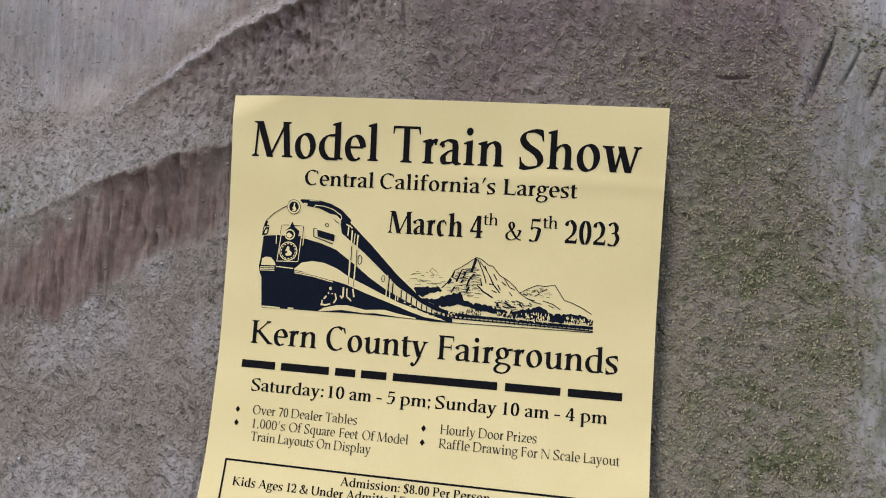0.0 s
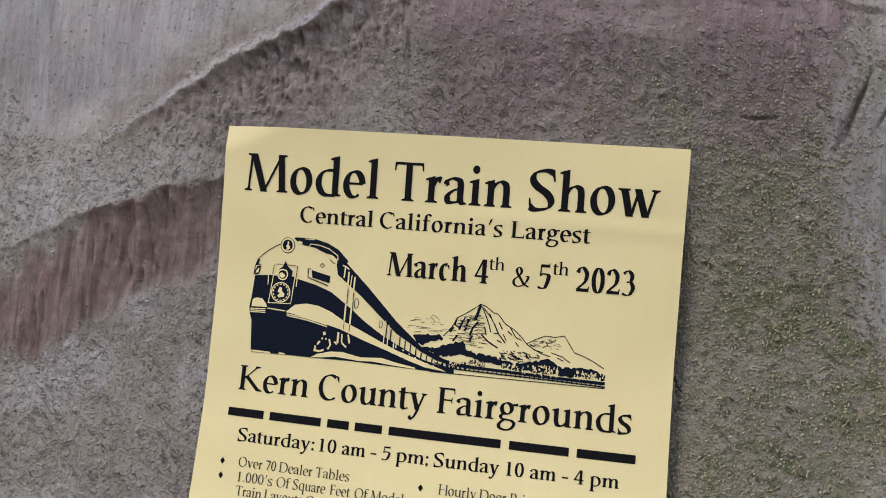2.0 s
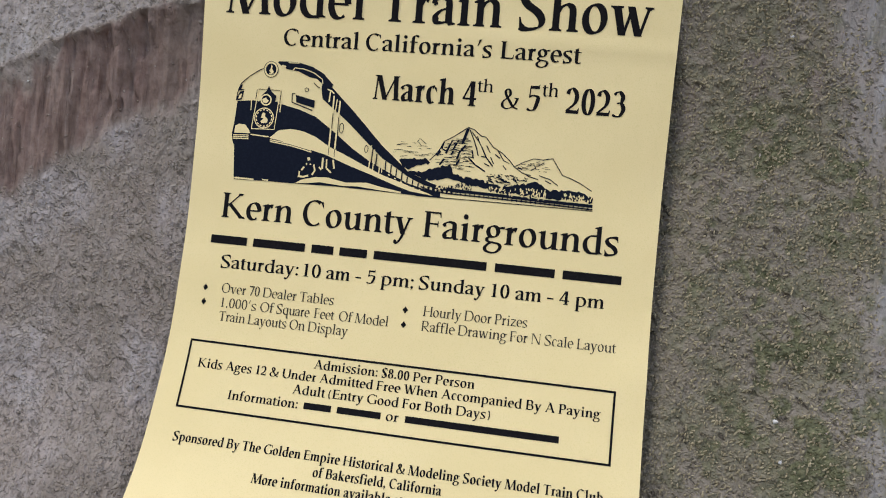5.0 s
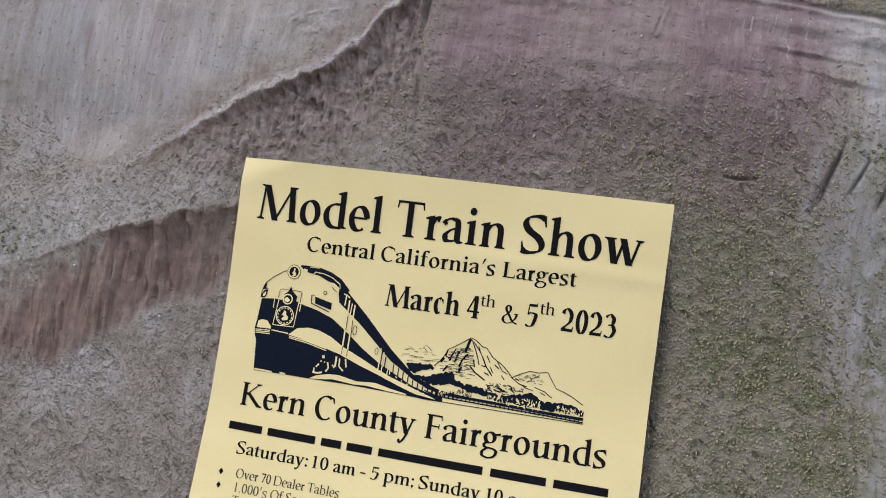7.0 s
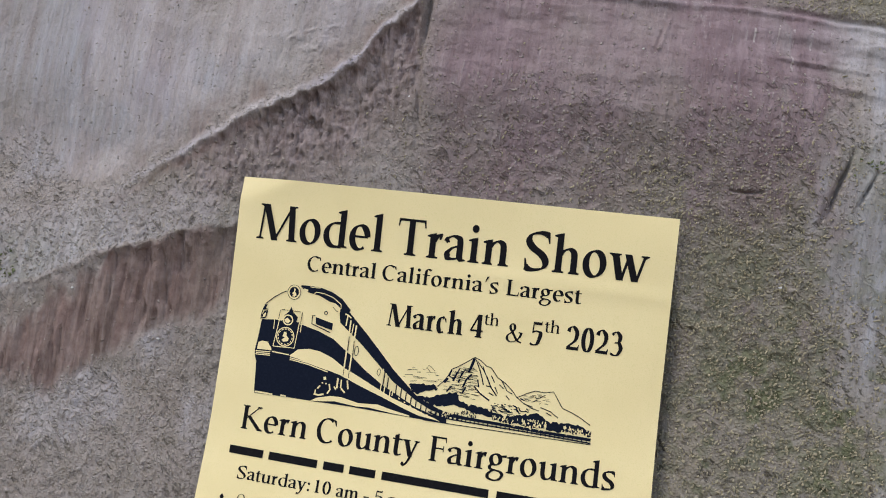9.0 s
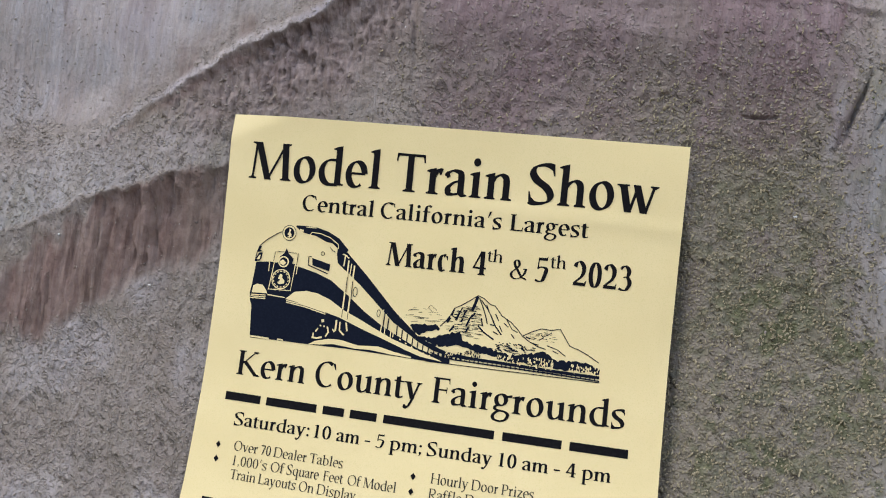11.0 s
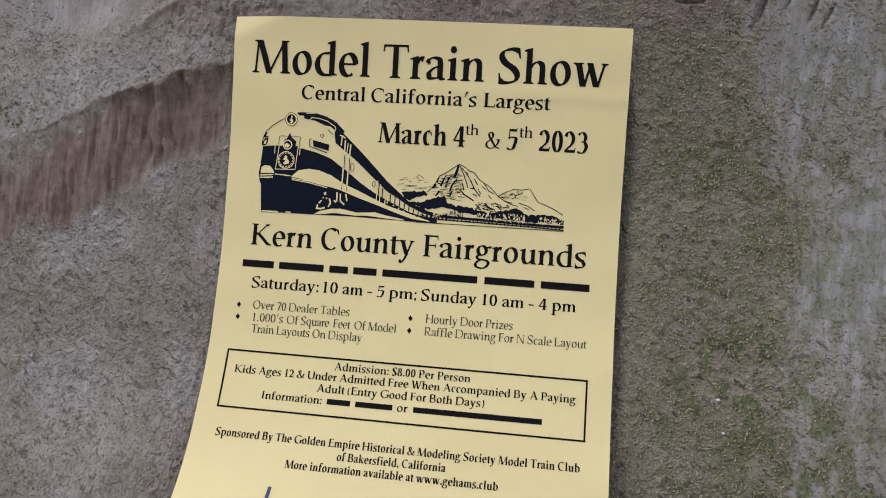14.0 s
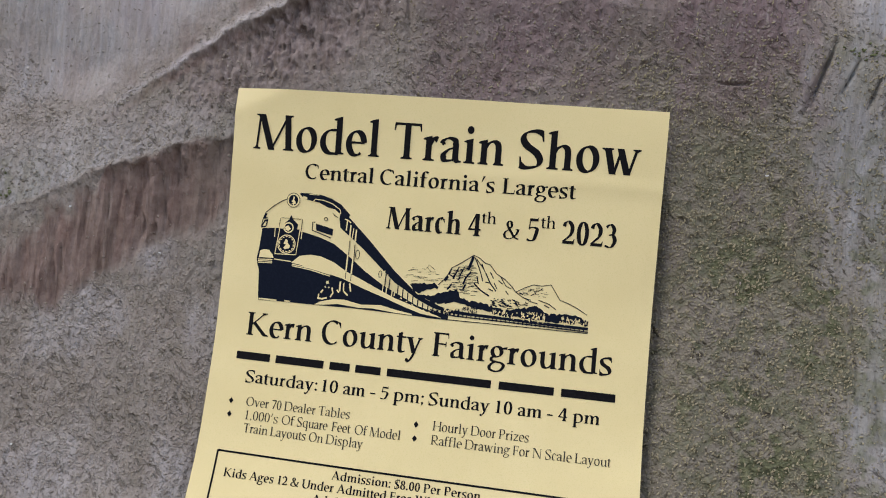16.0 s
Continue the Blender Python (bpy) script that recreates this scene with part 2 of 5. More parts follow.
def crumbs(x, z, cell, seed, density, low, high):
    """Grains lying on the face: height and how much of a grain is here."""
    gx, gz = np.floor(x / cell), np.floor(z / cell)
    best = np.zeros_like(x)
    for dx in (-1, 0, 1):
        for dz in (-1, 0, 1):
            cx, cz = gx + dx, gz + dz
            px, pz = (cx + lattice(cx, cz, seed)) * cell, (cz + lattice(cx, cz, seed + 1)) * cell
            rad = cell * (low + (high - low) * lattice(cx, cz, seed + 2))
            turn = lattice(cx, cz, seed + 3) * 3.14159
            ax, az = (x - px) * np.cos(turn) + (z - pz) * np.sin(turn), (z - pz) * np.cos(turn) - (x - px) * np.sin(turn)
            d = np.sqrt((ax / 1.35) ** 2 + (az * 1.2) ** 2) / rad
            there = lattice(cx, cz, seed + 4) < density
            best = np.maximum(best, np.where(there, np.clip(1.25 * (1 - d), 0, 1), 0) * (0.5 + 0.5 * lattice(cx, cz, seed + 5)))
    return best


def groove(x, z, x0, z0, x1, z1, width):
    dx, dz = x1 - x0, z1 - z0
    t = np.clip(((x - x0) * dx + (z - z0) * dz) / (dx * dx + dz * dz), 0, 1)
    return np.exp(-(((x - x0 - t * dx) ** 2 + (z - z0 - t * dz) ** 2) / width ** 2)) * (0.35 + 0.65 * np.sin(3.14159 * np.clip(t, 0.05, 0.95)))


def rock_face(x, z):
    """x and z in mm from the flyer's upper left corner; depth in mm (less is nearer) and the masks of colour."""
    wob = 5 * (fbm(x / 22, z / 22, 11) - 0.5) + 2.2 * (fbm(x / 5, z / 5, 12, 3) - 0.5)
    near = bell(x, z, 90, -80, 420, 380)
    lean = x - 0.12 * z                                     # brush marks and streaks lean a little
    d = 14 * (fbm(x / 160, z / 160, 5, 3) - 0.5) * (1 - 0.75 * near) + (1 - near) * (190 * (fbm(x / 800, z / 520, 6, 4) - 0.5) + 70 * np.abs(fbm(x / 420, z / 190, 7, 4) - 0.5))
    d = d + 380 * smooth(700, 1350, z + 260 * (fbm(x / 500, z / 500, 8, 3) - 0.5)) + 420 * (smooth(-1500, -2450, x) + smooth(1700, 2650, x)) * (0.6 + 0.8 * fbm(x / 600, z / 400, 9, 3))
    d = d + 5 * bell(x, z, -30, -95, 60, 40) + 9 * bell(x, z, 270, -85, 70, 80) - 3 * bell(x, z, 215, 42, 90, 34)
    d = d - 26 * bell(x, z, -60, -268, 75, 45) + 5 * bell(x, z, -110, 12, 70, 26) + 5 * bell(x, z, 110, -70, 70, 90) - 4 * bell(x, z, 300, -230, 80, 60)
    # lower ledge: rises to the right, its lip proud, a receding red face under it
    lip = np.interp(x, [-300, -139, -119, -101, -74, -45, -20, 0, 60], [-112, -66, -60, -52, -42, -35, -27, -24, -10]) + wob + 3.5 * (fbm(x / 3.5, z / 3.5, 47, 3) - 0.5)
    s = z - lip
    side = smooth(30, -30, x) * smooth(-420, -200, x)
    strong = side * (0.62 - 0.34 * smooth(-55, -115, x))
    d = d + strong * np.where(s > 0, -11 * np.exp(-np.clip(s, 0, None) / 30), -11 + 10 * (1 - np.exp(np.clip(s, None, 0) / 10)) + 1 * smooth(-20, -110, s))
    low = np.interp(x, [-300, -131, -111, -94, -69, -48, -27, -6, 60], [-180, -114, -112, -107, -91, -80, -72, -61, -45]) + 1.6 * wob + 15 * (fbm(x / 14, z / 30, 31, 4) - 0.5) + 6 * (vnoise(x / 5, z / 40, 32) - 0.5)
    begin = 9 * smooth(-60, -108, x) + 26 * smooth(-50, -100, x) * (fbm(x / 6, z / 14, 48, 4) - 0.5)
    red = side * smooth(1.5, -3 - 14 * smooth(-60, -108, x), s + begin) * smooth(-9, 8, z - low)
    d = d + red * (0.35 + 0.65 * smooth(-90, -50, x)) * 5.2 * (vnoise(lean / 4.4 + 0.9 * vnoise(x / 14, z / 9, 49), z / 34, 50) - 0.5)
    flute = vnoise(x / 4.2 + 0.8 * vnoise(x / 30, z / 30, 41), z / 75, 42) - 0.5
    d = d + red * (1.0 * flute + 0.7 * (vnoise(lean / 1.7 + 1.4 * fbm(x / 9, z / 16, 40, 2), z / 20, 43) - 0.5) + 2.4 * (fbm(x / 9, z / 22, 46, 3) - 0.5) + 1.3 * smooth(0.62, 0.86, vnoise(x / 2.2, z / 15, 44)) * smooth(0.35, 0.6, fbm(x / 20, z / 20, 45, 2)))
    # upper ridge: thin pale crest, dark hollow under it
    crest = np.interp(x, [-300, -85, -62, -50, -31, -16, -7, 5, 27, 44, 56, 67, 85, 100], [-60, -13, -1, 7, 17, 25, 32, 38, 47, 56, 65, 80, 94, 125]) + 0.8 * wob + 4 * (fbm(x / 8, z / 8, 55, 3) - 0.5)
    r = z - crest
    along = smooth(-100, -40, x) * smooth(112, 80, x)
    deep = along * (0.35 + 0.65 * smooth(-60, 40, x))
    d = d + deep * np.where(r > 0, -3.4 * np.exp(-np.clip(r, 0, None) / 10), -3.4 + 4.2 * (1 - np.exp(np.clip(r, None, 0) / 4.5)) - 1.0 * smooth(-8, -60, r))
    d = d - deep * 1.25 * np.exp(-((r - 1.8) / (2.2 + 2.6 * vnoise(x / 12, z / 12, 56))) ** 2) * (0.6 + 0.8 * fbm(x / 7, z / 7, 117, 3))
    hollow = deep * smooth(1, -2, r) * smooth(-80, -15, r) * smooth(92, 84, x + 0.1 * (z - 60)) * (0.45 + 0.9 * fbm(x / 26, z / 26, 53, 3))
    d = d + hollow * (2.6 * (np.abs(fbm(x / 14, z / 9, 51, 4) - 0.5) * 2 - 0.35) + 1.8 * (fbm(x / 2.2, z / 4.5, 52, 4) - 0.5) + 1.5 * smooth(0.58, 0.68, fbm(x / 2.4, z / 6, 54, 3)) + 1.1 * (vnoise(x / 1.8, z / 9, 60) - 0.5))
    d = d - 2.2 * bell(x, z, 33, 74, 22, 9) * (fbm(x / 5, z / 3.2, 114, 4) - 0.45) - 2.0 * bell(x, z, 66, 96, 22, 9) * (fbm(x / 8, z / 6, 115, 4) - 0.4)
    # block on the far side of an upright groove
    right = smooth(84, 90, x + 0.12 * (z - 60)) * smooth(5, 60, z) * smooth(330, 150, x)
    d = d - 6 * right + 6 * groove(x, z, 90, 110, 87, 60, 2.2) + 1.0 * groove(x, z, 87, 62, 88, 25, 1.2)
    # lip along the top, cracks, a curved scar
    lid = np.interp(x, [0, 120, 185, 245, 273, 304, 420], [121, 109, 102.5, 99, 94.5, 89.5, 70]) + 0.3 * wob
    over = smooth(-1.0, 1.5, z - lid) * smooth(245, 280, x)
    d = d - 1.2 * over + 0.7 * smooth(170, 260, x) * np.exp(-((z - lid + 1.5) / 1.6) ** 2)
    d = d - 1.3 * smooth(140, 200, x) * np.exp(-((z - lid + 4.5) / 1.7) ** 2) * (0.5 + fbm(x / 20, z / 4, 113, 3))
    d = d - 1.3 * smooth(225, 280, x) * (0.4 + 1.2 * fbm(x / 18, z / 5, 57, 3)) * (np.exp(-((z - lid + 13) / 5) ** 2) + 0.8 * np.exp(-((z - lid + 25) / 4) ** 2))
    for g, depth in (((291, 23, 281, -7, 0.9), 4.5), ((287, 14, 277, -12, 0.9), 2.0), ((302, 14, 294, -1, 0.8), 3.2), ((311, 5, 306, -8, 0.9), 3.5), ((318, 0, 312, -12, 0.9), 2.5),
                     ((238, 3.5, 252, 3, 0.7), 2.8), ((250, 70, 300, 62, 1.3), -1.2), ((262, 60, 306, 50, 1.3), -1.0),
                     ((10, 65, 13, 74, 1.3), 0.9), ((14, 75, 20, 79, 0.9), -0.8), ((24, 80.5, 32, 82, 0.9), -0.6), ((35, 82, 43, 83.5, 1.0), -0.7), ((17, 71, 30, 78, 1.6), 0.35),
                     ((209, 89, 203, 70, 0.9), -1.1), ((206, 84, 201.5, 69, 0.8), 1.3), ((250, -20, 252, -60, 1.0), 0.8), ((287, -60, 289, -120, 1.4), 1.2), ((300, -90, 301, -160, 1.3), 1.3), ((292, -170, 294, -230, 1.5), 1.2), ((309, -120, 310, -190, 1.2), 1.2)):
        d = d + depth * groove(x + 0.45 * wob, z + 0.3 * wob, *g)
    # the face keeps behind the flyer
    v = np.clip(-z - 0.055 * x, 0, HIGH)
    u = np.clip(x + 0.058 * v, 0, WIDE)
    away = np.hypot(x - (u - 0.058 * v), z + v + 0.055 * u)
    a, b = u / WIDE * 2 - 1, v / HIGH * 2 - 1
    sheet = 1000 * sum(a ** i * b ** j * BEND[i][j][1] for i in range(3) for j in range(6))
    room = 2.2 + 3.0 * smooth(10, 60, v) * smooth(0, 190, u) + 2 * smooth(20, 80, v)
    d = np.where(away < 25, np.maximum(d, sheet + room - 0.45 * away), d)
    # colour masks
    brush = vnoise(lean / 7, z / 70, 61)
    pale_l = smooth(3, 34, r + 18 * (fbm(x / 18, z / 22, 74, 3) - 0.5)) * smooth(-165, -120, x + 45 * smooth(2, 34, z) + 14 * brush + 30 * (fbm(x / 22, z / 22, 75, 3) - 0.5)) * smooth(110, 60, x) * np.clip(0.15 + 1.15 * fbm(x / 26, z / 44, 62, 4), 0, 1) * (1 - 0.75 * bell(x, z, -48, 104, 40, 20) * smooth(0.3, 0.6, vnoise(lean / 9, z / 40, 116)))
    # pale stone of the ledge top, with the light on its lip painted in
    shelf = side * smooth(0, 3, s) * np.clip(smooth(58, 12, s) * (0.55 + 0.7 * fbm(x / 16, z / 12, 85, 4)) + 0.45 * smooth(9, 2, s), 0, 1)
    ragged = 26 * (brush - 0.5) + 34 * (fbm(x / 20, z / 40, 63) - 0.5)
    edge_r = np.maximum(smooth(262, 290, x + ragged - 15 * smooth(-15, -60, z) * smooth(-165, -115, z) + 24 * smooth(-110, -190, z) * (fbm(x / 30, z / 30, 59) - 0.25)) * smooth(46, 10, z), smooth(283, 318, x + ragged) * smooth(1, -4, z - lid))
    drip = smooth(0.3, 0.62, 0.4 * vnoise(lean / 13, z / 70, 69) + 0.2 * vnoise(lean / 4, z / 30, 70) + 0.4 * fbm(x / 10, z / 18, 73, 4))
    pale_r = edge_r * (0.58 + 0.42 * drip)
    pale_t = np.maximum(smooth(225, 265, x) * smooth(-40, -20, z - lid) * smooth(1, -2, z - lid) * 0.7, 0.75 * smooth(130, 185, x) * np.exp(-((z - lid + 4) / 3.2) ** 2))
    # the highlight along the upper crest, put into the pale colour
    rim = along * np.exp(-((r - 1.8) / 3.0) ** 2) * (0.8 + 0.5 * fbm(x / 8, z / 8, 58, 3))
    cloud = 0.6 * smooth(0.45, 0.7, fbm(x / 24, z / 40, 66, 4)) * smooth(25, -10, x) * smooth(-50, -95, z)
    pale = np.clip(np.maximum.reduce([pale_l, shelf, pale_r, pale_t, rim, cloud]) - 0.9 * red - 0.7 * hollow, 0, 1)
    blotch = fbm(x / 30, z / 34, 64, 4)
    purple = smooth(80, 105, x) * smooth(-60, 40, z + 70 * (blotch - 0.5)) * smooth(300, 250, x + 30 * (fbm(x / 16, z / 16, 65, 3) - 0.5)) * np.clip(0.7 + 1.1 * (blotch - 0.4), 0, 1) * (1 - over)
    purple = np.clip(purple + 0.65 * smooth(205, 228, x) * smooth(306, 266, x) * smooth(-150, -30, z) * smooth(0.44, 0.62, fbm(x / 13, z / 26, 79, 4)), 0, 0.95)
    # the hollow's own brown stone, with the shade under the ridge painted in
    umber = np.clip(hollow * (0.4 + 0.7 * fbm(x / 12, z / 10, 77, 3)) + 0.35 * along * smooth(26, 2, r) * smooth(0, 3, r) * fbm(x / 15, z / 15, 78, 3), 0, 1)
    # the red band just under the crest paints its shadow
    red = np.clip(red * (0.72 + 0.5 * smooth(0.25, 0.6, fbm(x / 9, z / 30, 67, 4))) + 0.45 * hollow * (0.2 + fbm(x / 14, z / 14, 68, 3)) + 0.75 * along * np.exp(-((r + 4) / 3.2) ** 2) * smooth(0.3, 0.55, fbm(x / 9, z / 9, 76, 3))
                  + 0.4 * along * smooth(2, 7, r) * smooth(30, 8, r) * smooth(0.48, 0.66, fbm(x / 10, z / 16, 72, 4)) + 0.3 * pale_l * smooth(0.5, 0.7, fbm(x / 8, z / 34, 82, 4)), 0, 1)
    cool = np.clip(np.maximum.reduce([edge_r * (0.55 + 0.6 * drip), pale_t, 0.8 * cloud, 0.6 * shelf]) + 0.75 * smooth(5, 30, r) * smooth(40, -20, x) * smooth(0.46, 0.62, fbm(x / 30, z / 30, 80, 4)), 0, 1)
    # grains
    inside = smooth(-190, -180, x) * smooth(372, 362, x) * smooth(-336, -326, z) * smooth(131, 121, z)
    patch = fbm(x / 30, z / 45, 71)
    dens = 0.22 + 0.72 * smooth(196, 215, x) * smooth(45, -60, z) * (1 - 0.93 * edge_r * (0.6 + 0.4 * drip))
    dens = dens + 0.35 * smooth(30, -20, x) * smooth(-60, -120, z) + 0.5 * smooth(-95, -130, x) * smooth(-35, -5, z) * smooth(42, 14, z) + 0.3 * shelf + 0.5 * over
    dens = dens + 0.25 * smooth(60, 100, x) * smooth(70, 10, z)
    dens = dens * (1 - 0.75 * edge_r * (0.6 + 0.4 * drip))
    dens = np.clip((1.15 * dens - 0.8 * pale_l - 0.75 * red - 0.25 * smooth(80, 105, x) * smooth(15, 85, z + 50 * (fbm(x / 20, z / 20, 84, 4) - 0.5)) * (1 - over)) * (0.55 + 0.9 * patch), 0.03, 1)
    lump = crumbs(x + 0.5 * wob, z + 0.3 * wob, 6.0, 81, dens * 0.55, 0.28, 0.5)
    rough = fbm(x / 4.0, z / 4.6, 95, 4) - 0.5
    mauve = smooth(80, 105, x) * smooth(5, 75, z + 60 * (fbm(x / 22, z / 22, 83, 4) - 0.5))
    calm = 1 - np.clip(np.maximum.reduce([0.85 * pale_l, pale_r * 0.85, 0.5 * mauve, 0.7 * red]), 0, 1)
    d = d - inside * 4.2 * mauve * (fbm(x / 34, z / 10 + x / 90, 101, 4) - 0.5) - inside * pale_r * 1.6 * (fbm(x / 6, z / 50, 102, 3) - 0.5)
    d = d - inside * (0.9 + 0.3 * smooth(190, 215, x) * smooth(-10, -60, z)) * lump * calm - inside * (1.5 - 0.5 * smooth(190, 215, x) * smooth(-10, -60, z)) * rough * calm - inside * (0.35 + 0.5 * red) * (1 - 0.55 * mauve) * (vnoise(lean / 2.4 + 1.5 * fbm(x / 14, z / 25, 97, 2), z / 30, 96) - 0.5)
    grain = inside * dens
    olive = inside * np.clip(0.12 + 0.75 * smooth(150, 215, x) * smooth(75, 15, z + 50 * (fbm(x / 22, z / 22, 83, 4) - 0.5)) * (0.4 + 0.6 * smooth(30, -90, z)) * (1 - 0.95 * pale_r) + 0.7 * over + 0.35 * shelf + 0.3 * smooth(90, 130, x) * smooth(30, 10, z), 0, 1)
    olive = olive * (1 - 0.55 * purple)
    green = 0.7 * smooth(200, 262, x) * smooth(360, 290, x) * smooth(-10, -120, z) * (0.3 + smooth(0.4, 0.65, fbm(x / 18, z / 30, 100, 4))) + bell(x, z, -150, -46, 22, 9) + bell(x, z, -142, -252, 14, 10) + bell(x, z, 322, -256, 40, 12) + 0.6 * bell(x, z, 300, 20, 14, 5) + 0.45 * smooth(200, 215, x) * smooth(20, -40, z)
    moss = inside * np.clip(green * smooth(0.45, 0.62, fbm(x / 7, z / 7, 98, 3)) * (0.35 + 0.8 * fbm(x / 2, z / 2, 99, 2)), 0, 0.9)
    # farther off the wall is plainer
    ex, ez = x + 120 * (fbm(x / 90, z / 90, 103, 4) - 0.5), z + 120 * (fbm(x / 90, z / 90, 104, 4) - 0.5)
    here = smooth(-480, -250, ex) * smooth(640, 430, ex) * smooth(-620, -400, ez) * smooth(420, 190, ez)
    pale = here * pale + (1 - here) * 0.55 * smooth(0.42, 0.68, fbm(x / 240, z / 420, 105, 5))
    purple = here * purple + (1 - here) * 0.6 * smooth(0.45, 0.68, fbm(x / 380, z / 180, 106, 5))
    olive = olive + (1 - here) * 0.7 * smooth(0.45, 0.7, fbm(x / 300, z / 340, 107, 5))
    red, umber = here * red, here * umber + (1 - here) * 0.5 * smooth(0.52, 0.7, fbm(x / 150, z / 220, 108, 5))
    return d, {"pale": pale, "red": red, "purple": purple, "crumb": grain, "moss": moss, "olive": olive, "umber": umber, "cool": cool * here}


def axis(a, b, step, low, high, grow=1.1):
    mid = list(np.arange(a, b, step))
    left, right, h = [], [], 3.0
    while (left[-1] if left else a) > low:
        left.append(max((left[-1] if left else a) - h, low))
        h *= grow
    h = 3.0
    while (right[-1] if right else b) < high:
        right.append(min((right[-1] if right else mid[-1]) + h, high))
        h *= grow
    return np.array(left[::-1] + mid + right)


def rock_wall():
    ax, az = axis(-190, 372, 0.62, -2400, 2600), axis(-336, 131, 0.62, -1000 * TOP - 60, 1300)
    X, Z = np.meshgrid(ax, az)
    depth, masks = rock_face(X, Z)
    nz, nx = X.shape
    Z = Z + smooth(350, 1300, Z) * 420 * (fbm(X / 420, Z / 900, 109, 4) - 0.5)          # an uneven top
    co = np.stack([X / 1000, depth / 1000, Z / 1000 + TOP], -1).reshape(-1, 3)
    i = np.arange(nz * nx).reshape(nz, nx)
    quads = np.stack([i[:-1, :-1], i[:-1, 1:], i[1:, 1:], i[1:, :-1]], -1).reshape(-1, 4)
    rim = np.concatenate([i[0, :], i[1:, -1], i[-1, -2::-1], i[-2:0:-1, 0]])
    back = co[rim].copy()
    back[:, 1] = 1.6
    front = len(co) + np.arange(len(rim))
    k, count = front + len(rim), len(quads)
    sides = np.stack([front, k, np.roll(k, -1), np.roll(front, -1)], -1)
    co, quads = np.vstack([co, co[rim], back]), np.vstack([quads, sides])
    me = bpy.data.meshes.new("rock_wall")
    me.vertices.add(len(co))
    me.vertices.foreach_set("co", co.astype(np.float32).ravel())
    me.loops.add(quads.size + len(k))
    me.loops.foreach_set("vertex_index", np.concatenate([quads.ravel(), k]).astype(np.int32))
    me.polygons.add(len(quads) + 1)
    me.polygons.foreach_set("loop_start", np.append(np.arange(len(quads)) * 4, quads.size).astype(np.int32))
    for name, mask in masks.items():
        at = me.attributes.new(name, "FLOAT", "POINT")
        at.data.foreach_set("value", np.append(mask.ravel(), np.zeros(2 * len(rim))).astype(np.float32))
    me.update(calc_edges=True)
    me.polygons.foreach_set("use_smooth", np.arange(len(me.polygons)) < count)
    me.materials.append(ROCK)
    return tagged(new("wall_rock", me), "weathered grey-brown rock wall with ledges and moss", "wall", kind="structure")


rock_wall()


GRIT = grit_material("grey_grit", (0.20, 0.17, 0.155), (0.38, 0.34, 0.32))
LICHEN = grit_material("olive_lichen_grit", (0.13, 0.115, 0.075), (0.42, 0.37, 0.26))
MOSS = grit_material("green_moss", (0.05, 0.062, 0.032), (0.16, 0.175, 0.09))
CHIP = grit_material("white_chip", (0.5, 0.5, 0.52), (0.62, 0.62, 0.63))
rng = np.random.default_rng(7)


def bits(name, x, z, radius, mat, label, category, kind="", rise=0.35, long=1.5, lean=0.0):
    """Small rough lumps that stick on the rock face at x, z (mm), radius in mm."""
    t = (1 + 5 ** 0.5) / 2
    ico = np.array([(-1, t, 0), (1, t, 0), (-1, -t, 0), (1, -t, 0), (0, -1, t), (0, 1, t), (0, -1, -t), (0, 1, -t), (t, 0, -1), (t, 0, 1), (-t, 0, -1), (-t, 0, 1)]) / 1.9
    tri = np.array([(0, 11, 5), (0, 5, 1), (0, 1, 7), (0, 7, 10), (0, 10, 11), (1, 5, 9), (5, 11, 4), (11, 10, 2), (10, 7, 6), (7, 1, 8),
                    (3, 9, 4), (3, 4, 2), (3, 2, 6), (3, 6, 8), (3, 8, 9), (4, 9, 5), (2, 4, 11), (6, 2, 10), (8, 6, 7), (9, 8, 1)])
    depth, _ = rock_face(x, z)
    n = len(x)
    v = ico[None] * rng.uniform(0.65, 1.2, (n, 12, 1)) * rng.uniform(0.65, 1.0, (n, 1, 3)) * radius[:, None, None]
    v[..., 0] *= rng.uniform(1.0, long, (n, 1))
    a = lean + rng.uniform(-0.9, 0.9, n)
    c, s = np.cos(a)[:, None], np.sin(a)[:, None]
    px, pz = v[..., 0] * c - v[..., 2] * s, v[..., 0] * s + v[..., 2] * c
    co = np.stack([x[:, None] + px, depth[:, None] - rise * radius[:, None] + v[..., 1], z[:, None] + pz], -1).reshape(-1, 3) / 1000 + (0, 0, TOP)
    faces = (tri[None] + 12 * np.arange(n)[:, None, None]).reshape(-1, 3)
    me = bpy.data.meshes.new(name)
    me.from_pydata(co.tolist(), [], faces.tolist())
    me.materials.append(mat)
    return tagged(new(name, me), label, category, kind=kind)


def scatter(count, x0, x1, z0, z1, keep):
    x, z = rng.uniform(x0, x1, count), rng.uniform(z0, z1, count)
    v = -z - 0.055 * x
    open_air = (x + 0.058 * v < 4) | (x + 0.058 * v > WIDE - 6) | (v < 4)       # none behind the flyer
    depth, masks = rock_face(x, z)
    ok = open_air & (rng.uniform(0, 1, count) < keep(x, z, masks))
    return x[ok], z[ok]


